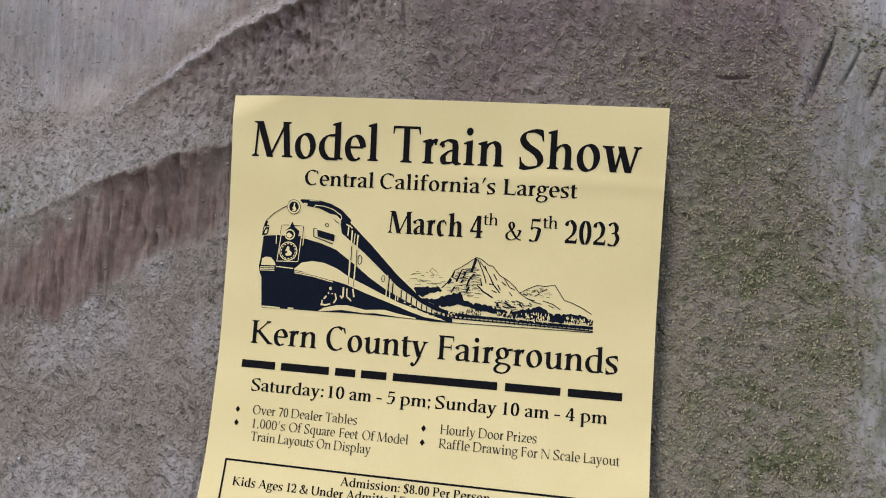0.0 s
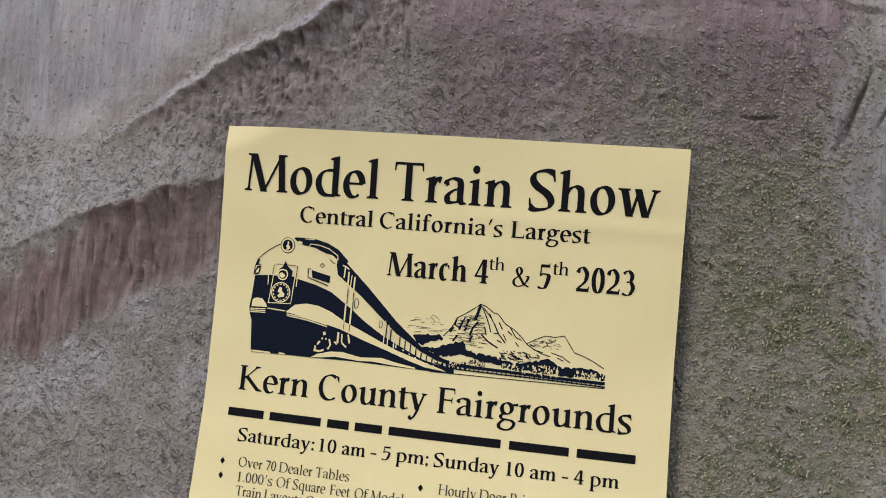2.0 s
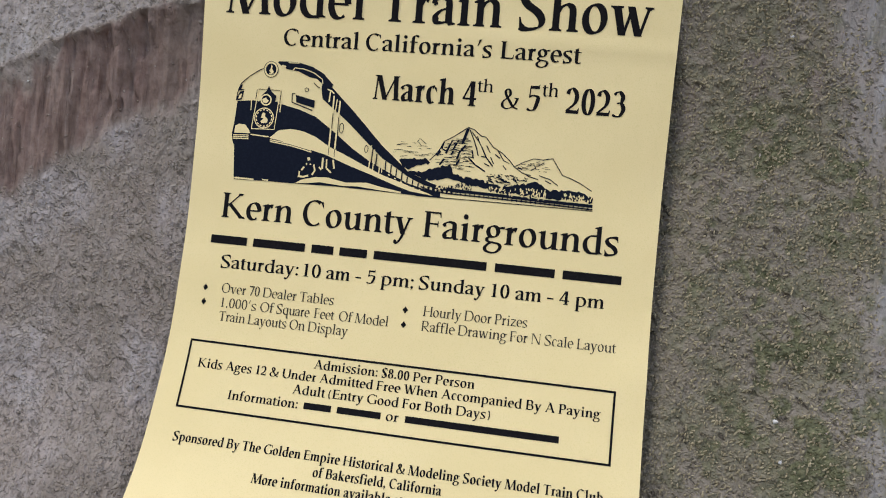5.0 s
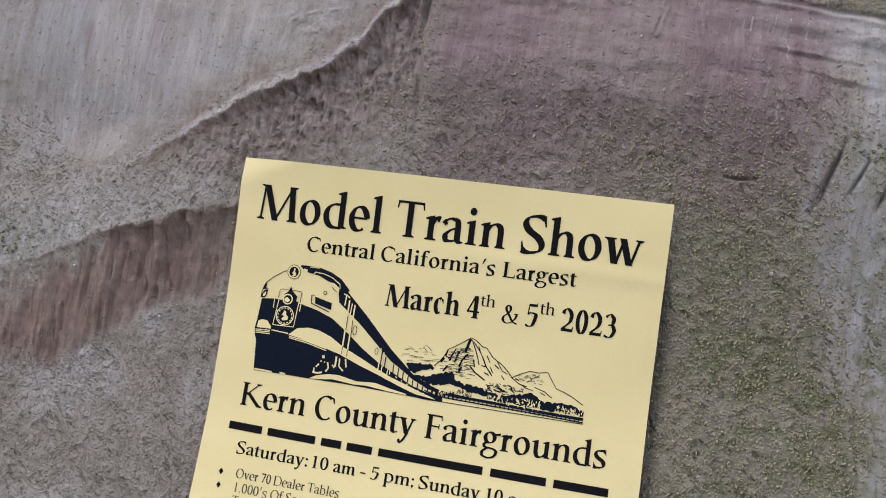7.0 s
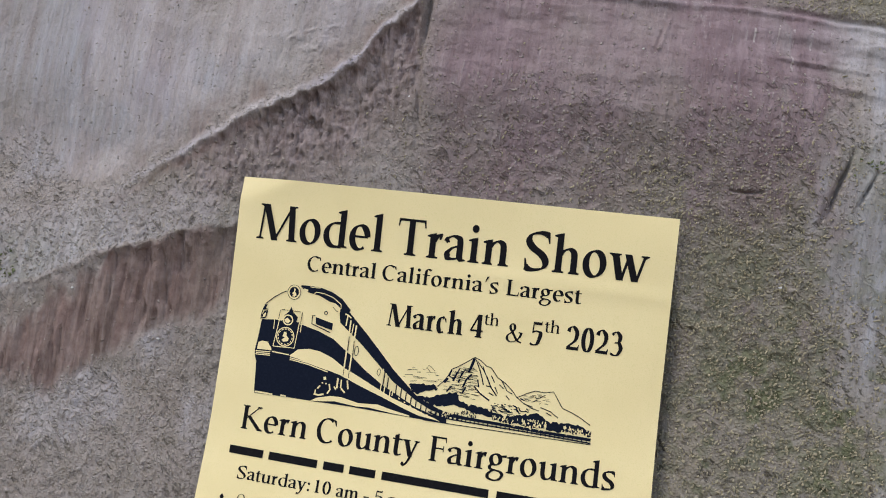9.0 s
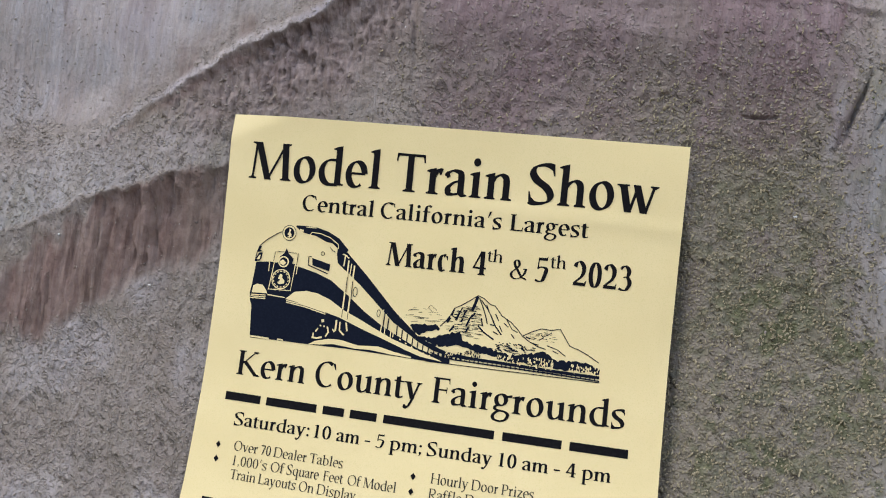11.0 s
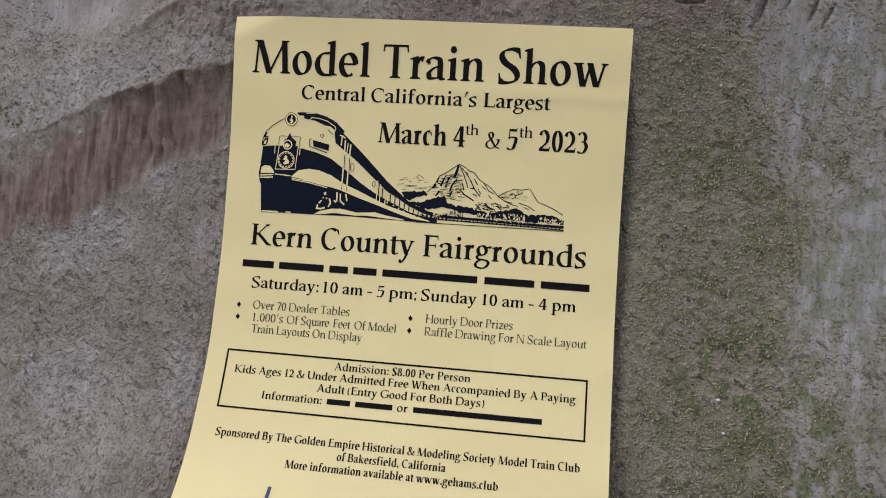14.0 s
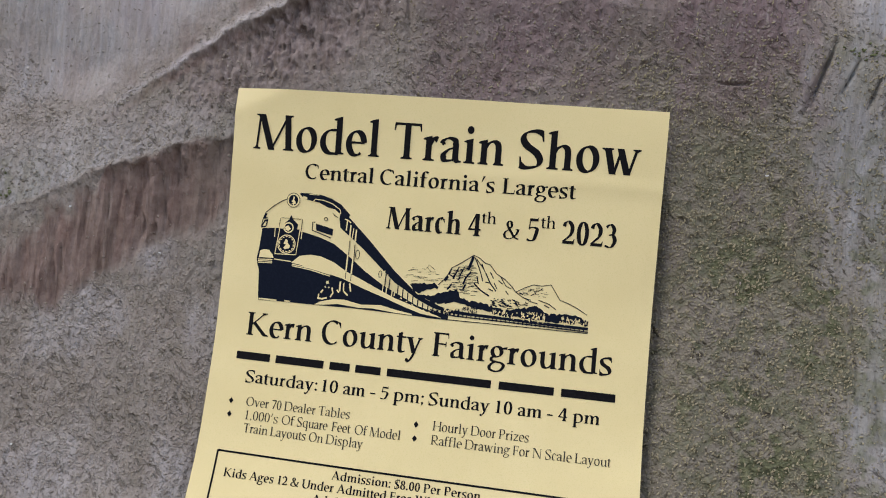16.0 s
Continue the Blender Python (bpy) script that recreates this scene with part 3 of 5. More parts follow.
def grit():
    x, z = scatter(26000, -188, 370, -330, 128, lambda x, z, m: 1.2 * m["crumb"] * (1 - m["olive"]) * (0.35 + 1.0 * fbm(x / 14, z / 14, 111, 3)))
    bits("grit", x, z, rng.uniform(0.26, 0.66, len(x)), GRIT, "grey sand grit stuck over the rock wall", "grit", "stuff", rise=0.4, long=2.2, lean=0.9)
    x, z = scatter(52000, 60, 370, -330, 128, lambda x, z, m: 1.1 * m["crumb"] * np.minimum(1, 2.0 * m["olive"]) * (0.25 + 1.1 * fbm(x / 9, z / 9, 112, 3)))
    bits("lichen_grit", x, z, rng.uniform(0.24, 0.62, len(x)), LICHEN, "tan and olive lichen crumbs on the rock wall", "lichen", "stuff", rise=0.6, long=2.6, lean=1.0)
    for cx, cz, sx, sz, count in ((-149, -46, 7, 2.5, 36), (-134, -55, 3, 1.5, 16), (-143, -252, 4, 3, 70), (322, -257, 22, 6, 150), (308, 18, 7, 2, 30)):
        x, z = rng.normal(cx, sx, count), rng.normal(cz, sz, count)
        bits("moss_tuft", x, z, rng.uniform(0.35, 0.85, count), MOSS, "small green moss tuft on the rock wall", "moss", "stuff", rise=0.6, long=2.4)
    for cx, cz, size in ((-43.5, -85.5, 0.95), (256.5, -203, 1.45), (258, -219, 1.1), (-94, -62, 0.8), (262, -40, 0.8), (-120, -190, 0.8), (196, 70, 0.7), (82, 46, 0.7)):
        bits("white_chip", np.array([cx]), np.array([cz]), np.array([size]), CHIP, "tiny white stone chip stuck on the rock wall", "stone chip", rise=0.3)


grit()


def ground():
    bm = bmesh.new()
    bmesh.ops.create_grid(bm, x_segments=60, y_segments=60, size=1)
    for v in bm.verts:
        v.co.x, v.co.y = 400 * v.co.x * abs(v.co.x), 400 * v.co.y * abs(v.co.y)
        v.co.z = 0.02 * noise.noise(v.co * 0.7)
    me = bpy.data.meshes.new("ground")
    bm.to_mesh(me)
    me.materials.append(GROUND)
    return tagged(new("ground", me), "dry brown dirt ground before the rock wall", "ground", kind="structure")


ground()

# ---- flyer ----

def sheet_point(u, v):
    a, b = np.asarray(u, float) / WIDE * 2 - 1, np.asarray(v, float) / HIGH * 2 - 1
    p = sum(np.multiply.outer(a ** i * b ** j, np.array(BEND[i][j])) for i in range(3) for j in range(6))
    corner = np.clip(1 - np.asarray(u) / 28 - np.asarray(v) / 13, 0, None)
    p[..., 1] += 0.0032 * corner ** 1.1                                            # the corner bent back
    p[..., 1] += 0.00025 * np.sin(np.asarray(v) / 9 + np.asarray(u) / 60) * np.sin(np.asarray(u) / 33 + 1)
    u, v = np.asarray(u, float), np.asarray(v, float)
    p[..., 1] -= 0.0005 * np.exp(-((v - 33 - 0.02 * u) / 2.6) ** 2) * smooth(80, 150, u)         # a faint crease across
    p[..., 1] -= 0.0006 * np.exp(-((v - 178) / 7) ** 2) * smooth(196, 214, u)
    return p


def sheet_normal(u, v):
    u, v = np.asarray(u, float), np.asarray(v, float)
    n = np.cross(sheet_point(u, v + 0.5) - sheet_point(u, v - 0.5), sheet_point(u + 0.5, v) - sheet_point(u - 0.5, v))
    return n / np.linalg.norm(n, axis=-1, keepdims=True)


def on_sheet(uv, lift):
    """Places on the sheet's face; lift in mm."""
    uv = np.asarray(uv, float)
    n = sheet_normal(uv[:, 0], uv[:, 1])
    n = np.where(n[:, 1:2] > 0, -n, n)
    return sheet_point(uv[:, 0], uv[:, 1]) + n * lift / 1000


def mesh_part(name, verts, faces, mat, parent, label=""):
    me = bpy.data.meshes.new(name)
    me.from_pydata([tuple(v) for v in verts], [], [tuple(int(k) for k in f) for f in faces])
    me.materials.append(mat)
    me.update()
    ob = new(name, me)
    ob.parent = parent
    ob.matrix_parent_inverse = parent.matrix_world.inverted() if parent.parent is None else (parent.parent.matrix_world @ parent.matrix_parent_inverse).inverted()
    return tagged(ob, label)


flyer = tagged(new("flyer"), "yellow paper train-show flyer, curling off the rock wall", "flyer")


def paper_sheet():
    nu, nv = 72, 94
    U, V = np.meshgrid(np.linspace(0, WIDE, nu), np.linspace(0, HIGH, nv))
    uv = np.stack([U.ravel(), V.ravel()], -1)
    front, back = on_sheet(uv, 0), on_sheet(uv, -0.12)
    i = np.arange(nu * nv).reshape(nv, nu)
    q = np.stack([i[:-1, :-1], i[1:, :-1], i[1:, 1:], i[:-1, 1:]], -1).reshape(-1, 4)
    rim = np.concatenate([i[0, :], i[1:, -1], i[-1, -2::-1], i[-2:0:-1, 0]])
    n = len(front)
    m = len(rim)
    k = 2 * n + np.arange(m)
    sides = np.stack([k, np.roll(k, -1), np.roll(k, -1) + m, k + m], -1)
    ob = mesh_part("paper_sheet", np.vstack([front, back, front[rim], back[rim]]), np.vstack([q, q[:, ::-1] + n, sides]), PAPER, flyer)
    ob.data.polygons.foreach_set("use_smooth", np.arange(len(ob.data.polygons)) < len(q))
    return ob


paper_sheet()


CAP, XH, ASC, DESC = 692, 471, 726, -268       # heights of the book face, in thousandths of the type size
ADVANCE = dict(zip("ABCDEFGHIKLMNOPRSTUVW", (778, 667, 722, 833, 611, 556, 833, 833, 389, 778, 611, 1000, 833, 833, 611, 722, 611, 667, 778, 778, 1000)))
ADVANCE |= dict(zip("abcdefghijklmnopqrstuvwxyz", (500, 611, 444, 611, 500, 389, 556, 611, 333, 333, 611, 333, 889, 611, 556, 611, 611, 389, 444, 333, 611, 556, 833, 500, 556, 500)))
ADVANCE |= {c: 500 for c in "0123456789$"} | {c: 250 for c in " ,.:;"} | {"-": 333, "&": 778, "\u2019": 278, "(": 333, ")": 333}


def arc(cx, cy, rx, ry, a0, a1, n=16):
    return [(cx + rx * math.cos(a), cy + ry * math.sin(a)) for a in np.radians(np.linspace(a0, a1, n))]


def curve(points, n=6):
    """A smooth line through the points."""
    p = np.array([points[0], *points, points[-1]], float)
    out = []
    for k in range(1, len(p) - 2):
        for t in np.linspace(0, 1, n, endpoint=False):
            out.append(0.5 * (2 * p[k] + (p[k + 1] - p[k - 1]) * t + (2 * p[k - 1] - 5 * p[k] + 4 * p[k + 1] - p[k + 2]) * t ** 2 + (3 * p[k] - p[k - 1] - 3 * p[k + 1] + p[k + 2]) * t ** 3))
    return out + [p[-2]]


def draw_letter(c, s, h):
    """One letter of the bold book face, drawn with a broad nib: polygons. s: thickness of stems, h: of hairlines."""
    polys = []
    adv = ADVANCE[c]
    x1, x2 = 84 + s / 2, adv - 78 - s / 2               # the usual places of the outer stems
    e = 55

    def poly(*pts):
        polys.append(np.array(pts, float))

    def pen(points, closed=False, nib=18, s=s, h=h):
        p = np.array(points, float)
        d = (np.roll(p, -1, 0) - np.roll(p, 1, 0)) if closed else np.gradient(p, axis=0)
        th = np.arctan2(d[:, 1], d[:, 0])
        w = h + (s - h) * np.minimum(1, (np.abs(np.sin(th - math.radians(nib))) / math.cos(math.radians(nib))) ** 1.6)
        n = np.stack([-d[:, 1], d[:, 0]], -1) / np.maximum(np.hypot(d[:, 0], d[:, 1]), 1e-6)[:, None] * w[:, None] / 2
        a, b = p + n, p - n
        m = len(p)
        for k in range(m if closed else m - 1):
            j = (k + 1) % m
            poly(a[k], a[j], b[j], b[k])

    def box(xa, xb, ya, yb):
        poly((xa, ya), (xb, ya), (xb, yb), (xa, yb))

    def stem(x, ya, yb, w=s):
        box(x - w / 2, x + w / 2, ya, yb)

    def foot(x, y=0, left=e, right=e, way=1, w=s):
        a, b = x - w / 2, x + w / 2
        poly((a - left, y), (b + right, y), (b + right, y + way * 28), (b + right * 0.3, y + way * 36), (b, y + way * 58), (a, y + way * 58), (a - left * 0.3, y + way * 36), (a - left, y + way * 28))

    def flag(x, y, w=s):
        a, b = x - w / 2, x + w / 2
        poly((a - 64, y - 50), (a, y - 24), (b, y + 8), (b, y - 120), (a, y - 120), (a, y - 80), (a - 64, y - 72))

    def diag(xa, ya, xb, yb, w):
        poly((xa - w / 2, ya), (xa + w / 2, ya), (xb + w / 2, yb), (xb - w / 2, yb))

    def bowl(x, ya, yb, far):
        """A round side from a stem at x out to far."""
        way = 1 if far > x else -1
        edge, cy, ry = far - way * s / 2, (ya + yb) / 2, (yb - ya) / 2 - h / 2
        mid = x + way * max(0.0, abs(edge - x) - ry * 0.92)
        ends = (90, -90) if way > 0 else (90, 270)
        pen([(x, yb - h / 2)] * (mid != x) + arc(mid, cy, abs(edge - mid), ry, *ends, 20) + [(x, ya + h / 2)] * (mid != x), nib=18)

    def arch(xa, xb):
        """From the stem at xa over to a stem at xb, down to the line."""
        w = xb - xa
        pen(curve([(xa + s * 0.1, XH - 165), (xa + w * 0.28, XH - 72), (xa + w * 0.62, XH - 14 - h * 0.3), (xb - w * 0.07, XH - 75), (xb, XH - 175)]) + [(xb, XH - 250), (xb, 20)])

    def dot(x, y, r):
        poly(*arc(x, y, r, r, 0, 342, 16))

    def comma(x, y, r):
        dot(x, y, r)
        poly((x + r, y), (x + r * 0.9, y - r * 0.9), (x - r * 0.5, y - r * 2.6), (x - r * 0.8, y - r * 2.3), (x, y - r * 0.6))

    def ess(xa, xb, ya, yb, weight):
        """The double curve of an s within these bounds, with upright serifs on its ends."""
        w, k, g = xb - xa, yb - ya, s * weight
        l, r = xa + g * 0.46, xb - g * 0.46
        pen(curve([(xb - w * 0.07, yb - k * 0.075), (xb - w * 0.26, yb - k * 0.03), (xa + w * 0.52, yb - h * 0.5), (l + w * 0.1, yb - k * 0.085), (l, yb - k * 0.25), (xa + w * 0.3, yb - k * 0.41),
                   (xb - w * 0.3, ya + k * 0.42), (r, ya + k * 0.25), (r - w * 0.1, ya + k * 0.085), (xa + w * 0.46, ya + h * 0.5), (xa + w * 0.22, ya + k * 0.03), (xa + w * 0.05, ya + k * 0.085)], 5), nib=26, s=g * 1.02)
        poly((xb - w * 0.2, yb - k * 0.04), (xb - w * 0.04, yb - k * 0.012), (xb, yb - k * 0.28), (xb - w * 0.055, yb - k * 0.28), (xb - w * 0.13, yb - k * 0.12))
        poly((xa + w * 0.2, ya + k * 0.04), (xa + w * 0.03, ya + k * 0.03), (xa, ya + k * 0.3), (xa + w * 0.055, ya + k * 0.3), (xa + w * 0.13, ya + k * 0.13))

    t = h * 1.15
    if c in "bhkl":
        x = x1 if c != "l" else adv / 2 + 2
        stem(x, 0 if c != "b" else 12, ASC - 30), flag(x, ASC)
        if c != "b":
            foot(x)
    if c in "hn":
        arch(x1, x2), foot(x2, left=e * 0.6)
    if c in "nmr":
        stem(x1, 0, XH - 30), flag(x1, XH), foot(x1, right=e * (0.6 if c != "r" else 1.2))
    if c == "m":
        mid = (x1 + x2) / 2
        arch(x1, mid), arch(mid, x2), foot(mid, left=e * 0.55, right=e * 0.55), foot(x2, left=e * 0.55)
    elif c == "r":
        pen(curve([(x1 + s * 0.1, 300), (x1 + 70, XH - 80), (x1 + 120, XH - 35), (adv - 60, XH - 42)]), h=h * 1.5)
        poly((x1 + s * 0.5 + 30, XH - 40), (adv - 66, XH + 10), (adv - 24, XH - 6), (adv - 64, XH - 118), (adv - 96, XH - 110), (x1 + s * 0.5 + 70, XH - 92))
    elif c in "bp":
        bowl(x1, -12, XH + 10, adv - 34)
        if c == "p":
            stem(x1, DESC, XH - 30), flag(x1, XH), foot(x1, DESC)
    elif c in "dq":
        bowl(x2, -12, XH + 10, 36)
        if c == "d":
            stem(x2, 0, ASC - 30), flag(x2, ASC), foot(x2, left=0, right=e * 1.1)
        else:
            stem(x2, DESC, XH), foot(x2, DESC)
    elif c == "o":
        pen(arc(adv / 2, XH / 2, adv / 2 - 34 - s / 2, XH / 2 + 12 - h / 2, 0, 348, 30), True)
    elif c == "c":
        pen(arc(adv / 2 + 14, XH / 2, adv / 2 - 20 - s / 2, XH / 2 + 12 - h / 2, 62, 302, 24))
        poly((adv - 150, XH - 6), (adv - 60, XH - 26), (adv - 44, XH - 150), (adv - 66, XH - 150), (adv - 110, XH - 70))
    elif c == "e":
        rx, right = adv / 2 - 10 - s / 2, adv - 52
        pen(arc(adv / 2 + 12, XH / 2, rx, XH / 2 + 12 - h / 2, 4, 308, 30), s=s)
        box(36 + s * 0.7, right - s * 0.2, XH * 0.53 - t / 2, XH * 0.53 + t / 2)
        box(right - s * 0.95, right - s * 0.02, XH * 0.53 - t / 2, XH * 0.53 + 8)
    elif c == "a":
        x = x2 + 6
        pen(curve([(66, XH - 130), (90, XH - 62), (200, XH - 16), (x - 30, XH - 50), (x, XH - 140)]) + [(x, XH - 200), (x, 96)])
        poly((52, XH - 40), (100, XH - 34), (92, XH - 160), (52, XH - 150))
        pen(curve([(x, XH - 196), (adv / 2 - 30, XH - 226), (36 + s * 0.5, 140), (90 + s * 0.34, 34), (x - 60, 44), (x, 110)]))
        poly((x - s / 2, 110), (x + s / 2, 110), (x + s / 2 + 10, 50), (adv - 4, 34), (adv - 4, 10), (x + 10, -14), (x - s / 2, 50))
    elif c == "s":
        ess(40, adv - 42, -12, XH + 12, 0.92)
    elif c == "t":
        x = 84 + s / 2
        pen([(x, 560), (x, 160)] + curve([(x, 120), (x + 20, 46), (x + 90, 14), (adv - 6, 44)]))
        poly((x - s / 2, 540), (x + s / 2, 600), (x + s / 2, 520)), box(20, adv - 8, XH - 46, XH - 2)
    elif c == "f":
        x = 90 + s / 2
        stem(x, 0, 520), foot(x), box(22, adv - 40, XH - 46, XH - 2)
        pen([(x, 430)] + curve([(x, 520), (x + 24, 650), (x + 110, ASC - 14), (adv + 6, ASC - 60)]))
    elif c == "g":
        cx, cy, rx, ry = 246, XH - 152, 204 - s / 2, 164 - h / 2
        pen(arc(cx, cy, rx, ry, 0, 348, 26), True, s=s * 0.94)
        poly((cx + rx * 0.6, XH - 40), (adv + 2, XH + 6), (adv + 2, XH - 68), (cx + rx * 0.9, XH - 78))
        pen(curve([(160, 178), (92, 116), (120, 52), (250, 30), (400, 8), (478, -70), (400, -196), (250, -244), (86, -206), (50, -116), (130, -22), (210, 24)]), s=s * 0.8, h=h * 1.2, nib=8)
    elif c in "ij":
        x = adv / 2 + 2
        stem(x, 0, XH - 30), flag(x, XH), foot(x), dot(x - 4, 636, s * 0.56)
    elif c == "k":
        diag(x1 + s * 0.3, 225, adv - 110, XH, h * 1.5), diag(x1 + s * 0.72, 300, adv - 40 - s * 0.5, 0, s * 1.15)
        foot(adv - 40 - s * 0.5, left=e * 0.5, right=e * 0.6), foot(adv - 120, XH, way=-1, w=h * 2)
    elif c == "u":
        stem(x1, 170, XH - 30), flag(x1, XH), stem(x2, 0, XH - 30), flag(x2, XH), foot(x2, left=0)
        w = x2 - x1
        pen([(x1, 260), (x1, 190)] + curve([(x1, 150), (x1 + w * 0.12, 50), (x1 + w * 0.42, 14), (x2 - w * 0.26, 62), (x2 - s * 0.1, 140)]))
    elif c in "vyVAxX":
        top, wide = (CAP, 66) if c.isupper() else (XH, 58)
        if c == "A":
            diag(adv / 2 - 6, CAP + 8, 112, 0, h * 1.4), diag(adv / 2 - 18, CAP + 8, adv - 120, 0, s * 1.08), box(200, adv - 210, 214, 214 + t)
            foot(112, w=h * 1.4), foot(adv - 120, w=s)
        elif c == "x":
            diag(88 + s * 0.3, XH, adv - 88 - s * 0.3, 0, s * 1.15), diag(adv - 100, XH, 92, 0, h * 1.5)
            foot(88 + s * 0.3, XH, way=-1), foot(adv - 100, XH, way=-1, w=h * 2), foot(adv - 88 - s * 0.3), foot(92, w=h * 2)
        else:
            mid = adv / 2 + 6
            diag(wide + s * 0.5, top, mid, 0 if c != "y" else 10, s * 1.08), diag(adv - wide - h, top, mid, 0, h * 1.7)
            foot(wide + s * 0.5, top, way=-1), foot(adv - wide - h, top, way=-1, w=h * 1.7)
            if c == "y":
                pen(curve([(mid + 30, 80), (mid - 40, -90), (mid - 110, -196), (110, -232), (52, -190)]), s=s * 0.7, h=h * 1.5, nib=40)
                dot(78, -196, s * 0.36)
    elif c in "wW":
        top = CAP if c == "W" else XH
        a, b = 64 + s * 0.5, adv - 58 - h
        p, q, m = adv * 0.31, adv * 0.68, adv * 0.49
        diag(a, top, p, -8, s * 1.08), diag(m + 14, top, p + s * 0.2, -8, h * 1.6), diag(m - s * 0.1, top, q, -8, s * 1.08), diag(b, top, q + s * 0.2, -8, h * 1.6)
        foot(a, top, way=-1), foot(b, top, way=-1, w=h * 1.6)
    elif c == "z":
        box(44, adv - 40, XH - 52, XH), box(36, adv - 36, 0, 52), diag(adv - 40 - s * 0.5, XH - 40, 36 + s * 0.5, 40, s)
    elif c == "M":
        a, b, v = 118, adv - 128 - s * 0.1, adv * 0.465
        diag(a + 58, CAP, a, 0, h * 1.35), diag(a + 30 + s * 0.5, CAP, v, -6, s * 1.12), diag(b - s * 0.2, CAP, v - 4, -6, h * 1.5), diag(b - 42, CAP, b + 8, 0, s * 1.04)
        foot(a, w=h * 1.3, left=62, right=62), foot(b + 8), foot(a + 30 + s * 0.5, CAP, way=-1, left=72, right=0), foot(b - 42, CAP, way=-1, left=0, right=60)
    elif c == "T":
        x = adv / 2
        stem(x, 0, CAP), foot(x, left=62, right=62)
        box(36, adv - 36, CAP - t - 6, CAP)
        poly((36, CAP + 4), (84, CAP - t), (66, CAP - 70), (52, CAP - 150), (24, CAP - 150)), poly((adv - 36, CAP + 4), (adv - 84, CAP - t), (adv - 66, CAP - 70), (adv - 52, CAP - 150), (adv - 24, CAP - 150))
    elif c in "S$":
        ess(44, adv - (58 if c == "S" else 44), -14, CAP + 14, 1.06)
        if c == "$":
            stem(adv / 2, -70, CAP + 70, h)
    elif c in "CGO":
        cx, rx = (adv / 2, adv / 2 - 36 - s / 2) if c == "O" else (adv / 2 + 26, adv / 2 - 8 - s / 2)
        pen(arc(cx, CAP / 2, rx, CAP / 2 + 12 - h / 2, *((0, 348, 36) if c == "O" else (56, 310, 30))), c == "O")
        if c != "O":
            poly((adv - 210, CAP + 2), (adv - 78, CAP - 30), (adv - 52, CAP - 190), (adv - 78, CAP - 190), (adv - 130, CAP - 84))
        if c == "G":
            stem(adv - 110, 40, 300), foot(adv - 110, 320, way=-1)
    elif c in "EFLHIKPBDRN1":
        x = x1 - 6 if c != "I" else adv / 2
        if c == "1":
            x = adv / 2 + 10
            stem(x, 0, CAP - 20), flag(x, CAP), foot(x, left=66, right=66)
            return polys
        if c != "N":
            stem(x, 0, CAP), foot(x, right=e if c not in "ELB" else 0), foot(x, CAP, way=-1, right=e if c in "LHIK" else 0)
        if c in "EF":
            box(x, adv - 52, CAP - t - 6, CAP), poly((adv - 52, CAP + 4), (adv - 96, CAP - t), (adv - 70, CAP - 80), (adv - 66, CAP - 150), (adv - 40, CAP - 150))
            box(x, adv - 110, CAP * 0.5, CAP * 0.5 + t), box(adv - 132, adv - 106, CAP * 0.5 - 60, CAP * 0.5 + t + 56)
        if c in "EL":
            box(x, adv - 44, 0, t + 8), poly((adv - 44, 0), (adv - 110, t), (adv - 70, 90), (adv - 52, 176), (adv - 22, 176))
        if c == "H":
            y = adv - x
            stem(y, 0, CAP), foot(y), foot(y, CAP, way=-1), box(x, y, CAP * 0.5 - t / 2, CAP * 0.5 + t / 2)
        if c == "K":
            diag(x + s * 0.4, 320, adv - 180, CAP, h * 1.5), diag(x + s * 0.8, 400, adv - 30 - s * 0.55, 0, s * 1.2)
            foot(adv - 180, CAP, way=-1, w=h * 1.5), foot(adv - 40 - s * 0.5, left=e * 0.4, right=e * 0.7)
        if c in "PR":
            bowl(x, 300, CAP, adv - (40 if c == "P" else 118))
        if c == "R":
            diag(x + s * 0.9, 330, adv - 40 - s * 0.5, 0, s * 1.12), foot(adv - 44 - s * 0.4, left=e * 0.3, right=e * 0.6)
        if c == "B":
            bowl(x, 340, CAP, adv - 92), bowl(x, 0, 372, adv - 44)
        if c == "D":
            bowl(x, 0, CAP, adv - 40)
        if c == "N":
            stem(112, 0, CAP, h * 1.3), stem(adv - 116, 0, CAP, h * 1.3), diag(120 + s * 0.3, CAP, adv - 110 - s * 0.3, -8, s * 1.1)
            foot(112, w=h * 1.3), foot(adv - 116, CAP, way=-1, w=h * 1.3), foot(120, CAP, way=-1, right=0)
    elif c == "U":
        b = adv - 120
        pen([(x1, CAP), (x1, 240)] + arc((x1 + b) / 2, 240, (b - x1) / 2, 240 + 12 - h / 2, 180, 360, 20) + [(b, CAP)], s=s, h=h * 1.3)
        foot(x1, CAP, way=-1), foot(b, CAP, way=-1, w=h * 1.5)
    elif c == "0":
        pen(arc(adv / 2, CAP / 2, 216 - s / 2, CAP / 2 + 10 - h / 2, 0, 348, 30), True, nib=4)
    elif c == "2":
        pen(curve([(76, CAP - 170), (120, CAP - 60), (236, CAP - 18), (adv - 78 - s * 0.4, CAP - 170), (adv - 170, 300), (150, 130), (56, 50)]), nib=14)
        poly((34, 0), (adv - 52, 0), (adv - 26, 160), (adv - 50, 160), (adv - 90, 92), (70, 92))
    elif c == "3":
        pen(curve([(70, CAP - 100), (140, CAP - 34), (240, CAP - 16), (adv - 100 - s * 0.4, CAP - 140), (adv - 200, CAP - 290), (170, 366)]), nib=10)
